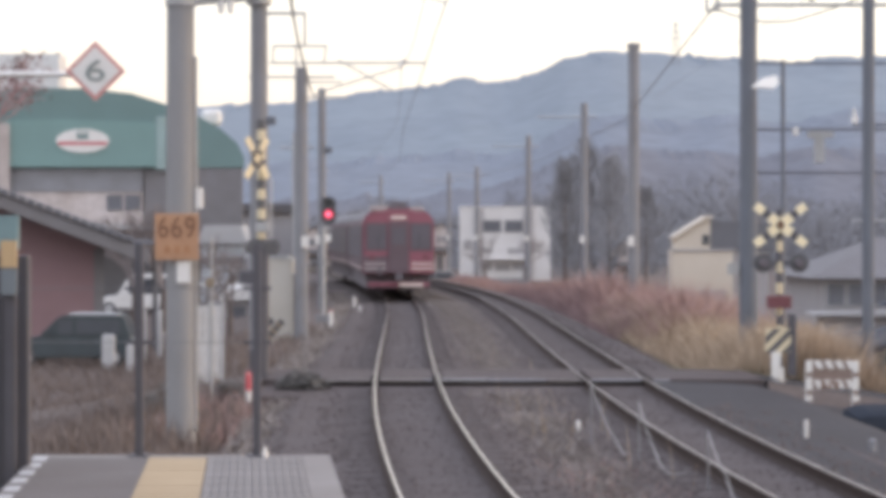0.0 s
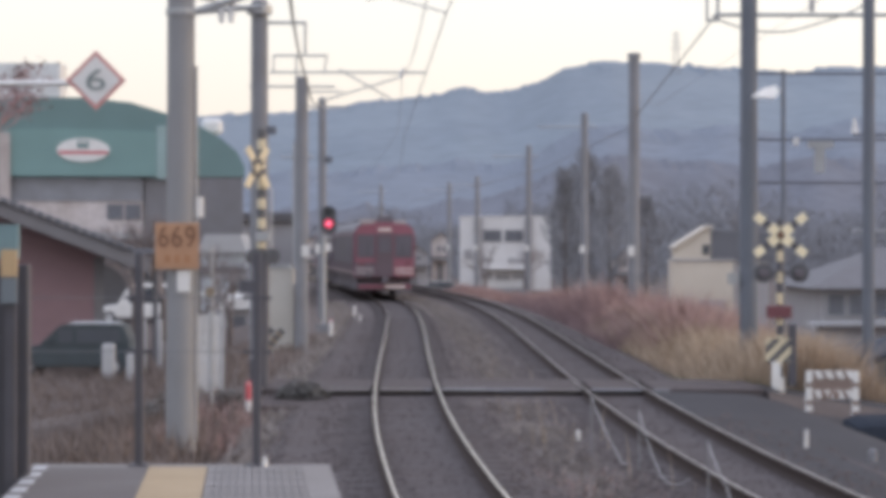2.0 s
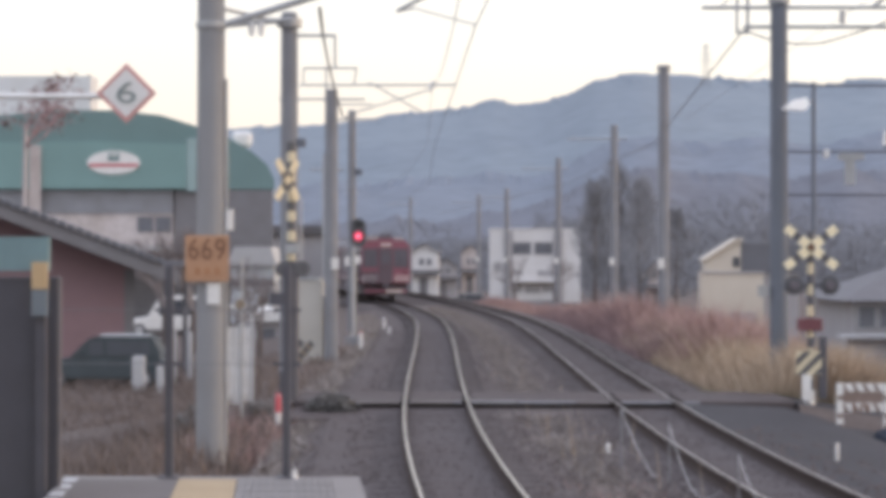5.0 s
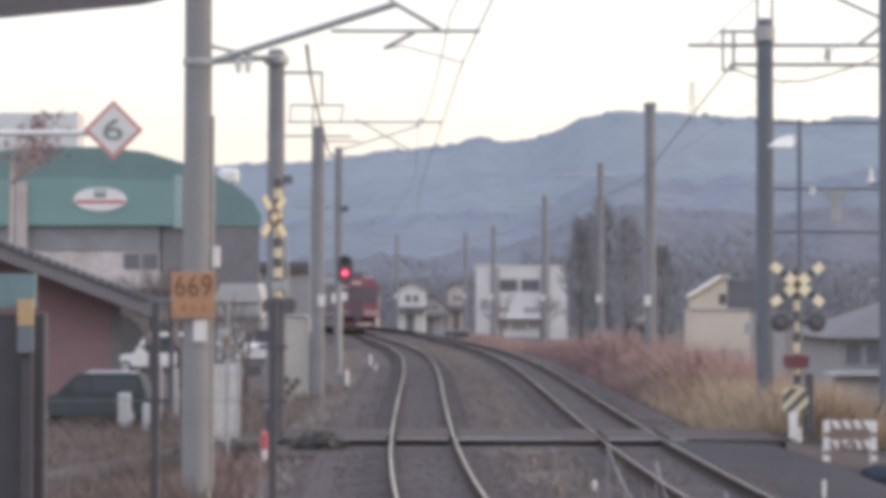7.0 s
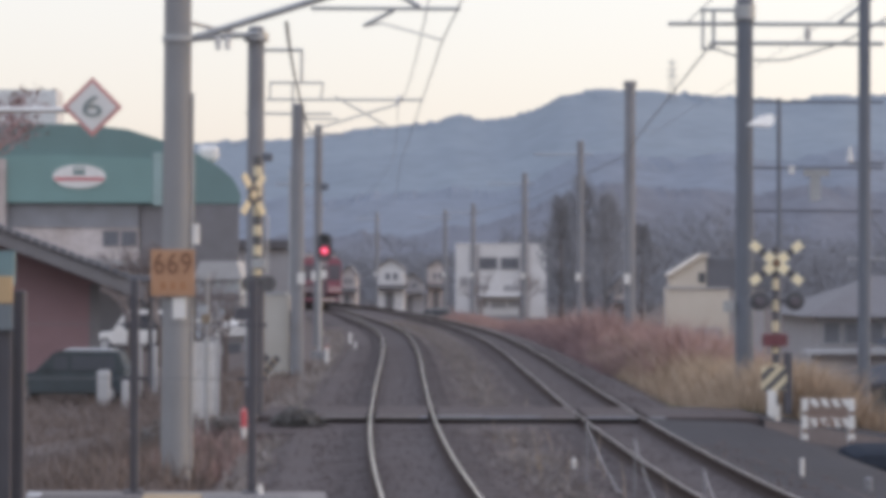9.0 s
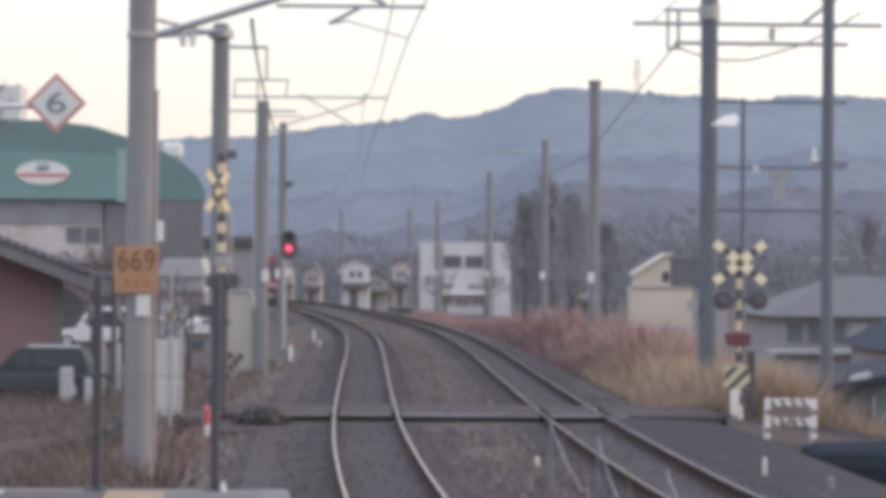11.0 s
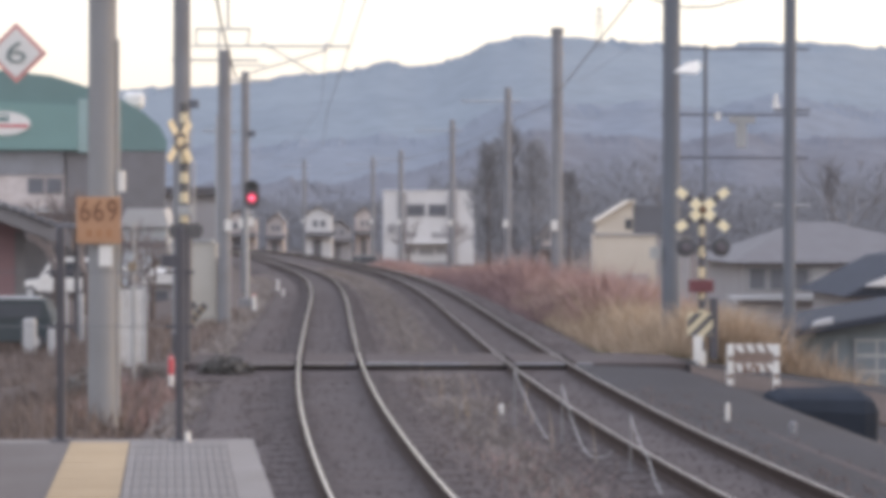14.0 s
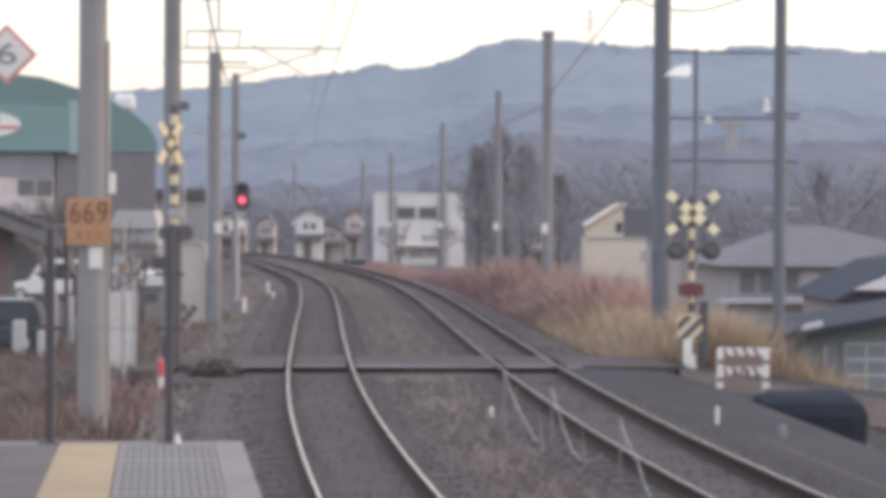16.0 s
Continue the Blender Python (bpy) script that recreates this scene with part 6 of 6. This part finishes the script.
def rail_car(label, cab):
    """A 20 m car with its rear end at the origin, running along +y; rail level at z = 0."""
    t = tagged(new("rail_car"), label, "train", "cars of the red train")
    W, L = 1.42, 19.5
    side = [(-W, 1.0), (W, 1.0), (W, 2.9), (W - 0.06, 3.1), (-W + 0.06, 3.1), (-W, 2.9)]
    bm = bmesh.new()
    prism(bm, side, 0.25, L)
    part("body", bm, M_TRAINSHADE, t, "car body in darker red for its shaded side")
    bm = bmesh.new()
    prism(bm, [(-W + 0.05, 3.1), (W - 0.05, 3.1), (W - 0.22, 3.36), (W - 0.6, 3.55), (0, 3.62), (-W + 0.6, 3.55), (-W + 0.22, 3.36)], 0.35, L)
    part("roof", bm, M_CARROOF, t, "grey roof")
    boxpart("underframe", (-W + 0.15, W - 0.15, 0.6, L - 0.3, 0.35, 0.99), M_TRAINDARK, t, "dark underframe")
    for s in (-1, 1):
        for a in np.arange(1.6, 18.0, 1.9):
            boxpart("side_window", (s * W - 0.012, s * W + 0.012, a, a + 1.82, 1.6, 2.85), M_TRAINGLASS, t)
        boxpart("side_stripe", (s * W - 0.008, s * W + 0.008, 0.3, L - 0.05, 1.14, 1.18), M_CREAMSTRIPE, t, "cream stripe")
    for y in (2.8, 16.6):
        for s in (-0.56, 0.56):
            for k in (-1.05, 1.05):
                rodpart("wheel", (s - 0.06, y + k, 0.43), (s + 0.06, y + k, 0.43), 0.43, M_TRAINDARK, t, seg=20)
        boxpart("bogie", (-0.95, 0.95, y - 1.5, y + 1.5, 0.3, 0.62), M_TRAINDARK, t)
    for y in (4.0, 9.0, 14.0):
        boxpart("roof_unit", (-0.55, 0.55, y, y + 1.8, 3.5, 3.78), M_CARROOF, t, "grey roof unit", bev=0.05)
    if cab:
        bm = bmesh.new()
        prism(bm, [(-W + 0.02, 0.95), (W - 0.02, 0.95), (W - 0.02, 2.95), (W - 0.1, 3.18), (W - 0.3, 3.38), (W - 0.7, 3.52), (0, 3.6), (-W + 0.7, 3.52), (-W + 0.3, 3.38), (-W + 0.1, 3.18), (-W + 0.02, 2.95)], 0.0, 0.36)
        bmesh.ops.bevel(bm, geom=[e for e in bm.edges if all(v_.co.y < 0.01 for v_ in e.verts)], offset=0.08, segments=2, affect="EDGES")
        e = part("cab_end", bm, M_TRAINRED, t, "red cab end")
        boxpart("gangway_door", (-0.4, 0.4, -0.06, 0.01, 1.0, 3.0), M_TRAINSHADE, e, "dark maroon gangway door", bev=0.015)
        # Left panel coloured darker, since the light comes from the right.
        boxpart("shaded_panel", (-1.38, -0.42, -0.009, 0.004, 1.0, 1.65), M_TRAINSHADE, e, "left lower panel in shaded red")
        boxpart("door_pane", (-0.25, 0.25, -0.075, -0.061, 2.1, 2.75), M_TRAINGLASS, e)
        for s in (-1, 1):
            boxpart("cab_window", (min(s * 0.5, s * 1.24), max(s * 0.5, s * 1.24), -0.02, 0.004, 1.95, 2.88), M_TRAINGLASS, e, "dark cab window")
            boxpart("window_strip", (min(s * 0.45, s * 1.3), max(s * 0.45, s * 1.3), -0.012, 0.004, 1.85, 2.96), M_TRAINSHADE, e)
            for z in (1.12, 1.32):
                # Left stripes greyed for shade; the right ones keep their cream.
                boxpart("end_stripe", (min(s * 0.5, s * 1.36), max(s * 0.5, s * 1.36), -0.016, 0.004, z, z + 0.075), M_CREAMSTRIPE if s > 0 else M_TRAINROOF, e, "cream stripe" if s > 0 else "stripe greyed as if in shade")
            rodpart("tail_lamp", (s * 1.05, -0.03, 1.6), (s * 1.05, 0.0, 1.6), 0.1, M_MAROON, e, label="round dark red tail lamp")
        boxpart("destination_box", (-0.3, 0.3, -0.05, 0.02, 3.1, 3.24), M_CREAMSTRIPE, e, "pale destination box")
        boxpart("roof_lamp_box", (-0.33, 0.33, 0.05, 0.6, 3.5, 3.8), M_TRAINDARK, e, "dark roof lamp box")
        boxpart("skirt", (-1.2, 1.2, -0.03, 0.3, 0.45, 0.62), M_TRAINRED, e, "red pilot beam", bev=0.02)
        boxpart("skirt_plate", (0.0, 0.95, -0.05, -0.031, 0.45, 0.6), M_CREAMSTRIPE, e, "faded pale plate")
        boxpart("coupler", (-0.14, 0.14, -0.45, 0.2, 0.72, 0.98), M_TRAINDARK, e)
        boxpart("roof_end", (-1.1, -0.45, 0.02, 0.9, 3.44, 3.64), M_TRAINROOF, e, "pale roof end")
        boxpart("roof_end", (0.45, 1.0, 0.02, 0.9, 3.44, 3.6), M_TRAINROOF, e, "pale roof end")
        for s in (-1, 1):
            boxpart("wiper", (s * 0.8 - 0.015, s * 0.8 + 0.015, -0.035, -0.021, 1.95, 2.5), M_INK, e)
        rodpart("aerial", (0.5, 2.0, 3.55), (0.5, 2.0, 4.0), 0.02, M_TRAINDARK, t, seg=6)
        rodpart("jumper", (-0.75, -0.06, 0.9), (-0.75, -0.06, 1.2), 0.05, M_TRAINDARK, e)
    else:
        boxpart("gangway", (-0.45, 0.45, -0.22, 0.25, 1.05, 3.0), M_TRAINDARK, t)
    return t


CARS = [rail_car("red rear train car with dark cab windows and cream stripes", True), rail_car("dark red leading train car with grey roof", False)]


# where the rear of the train stands along the line, in seconds and metres
T_ROWS = [0, 4, 6.3, 7.3, 8.0, 8.7, 10.8, 16]
Y_ROWS = [80, 108, 125.3, 131.3, 135.0, 138.2, 151, 190]


def motions():
    for i, car in enumerate(CARS):
        rows = []
        for k in range(0, 33):
            t = k * 0.5
            s = s_at(float(np.interp(t, T_ROWS, Y_ROWS))) + i * 20.0
            x, y, h = along(s)
            x2, y2, _ = along(s + 19.5)
            rows.append((t, pose(x, y, 0.004, 0, 0, math.degrees(math.atan2(y2 - y, x2 - x)) - 90)))
        walk(car, rows)


motions()
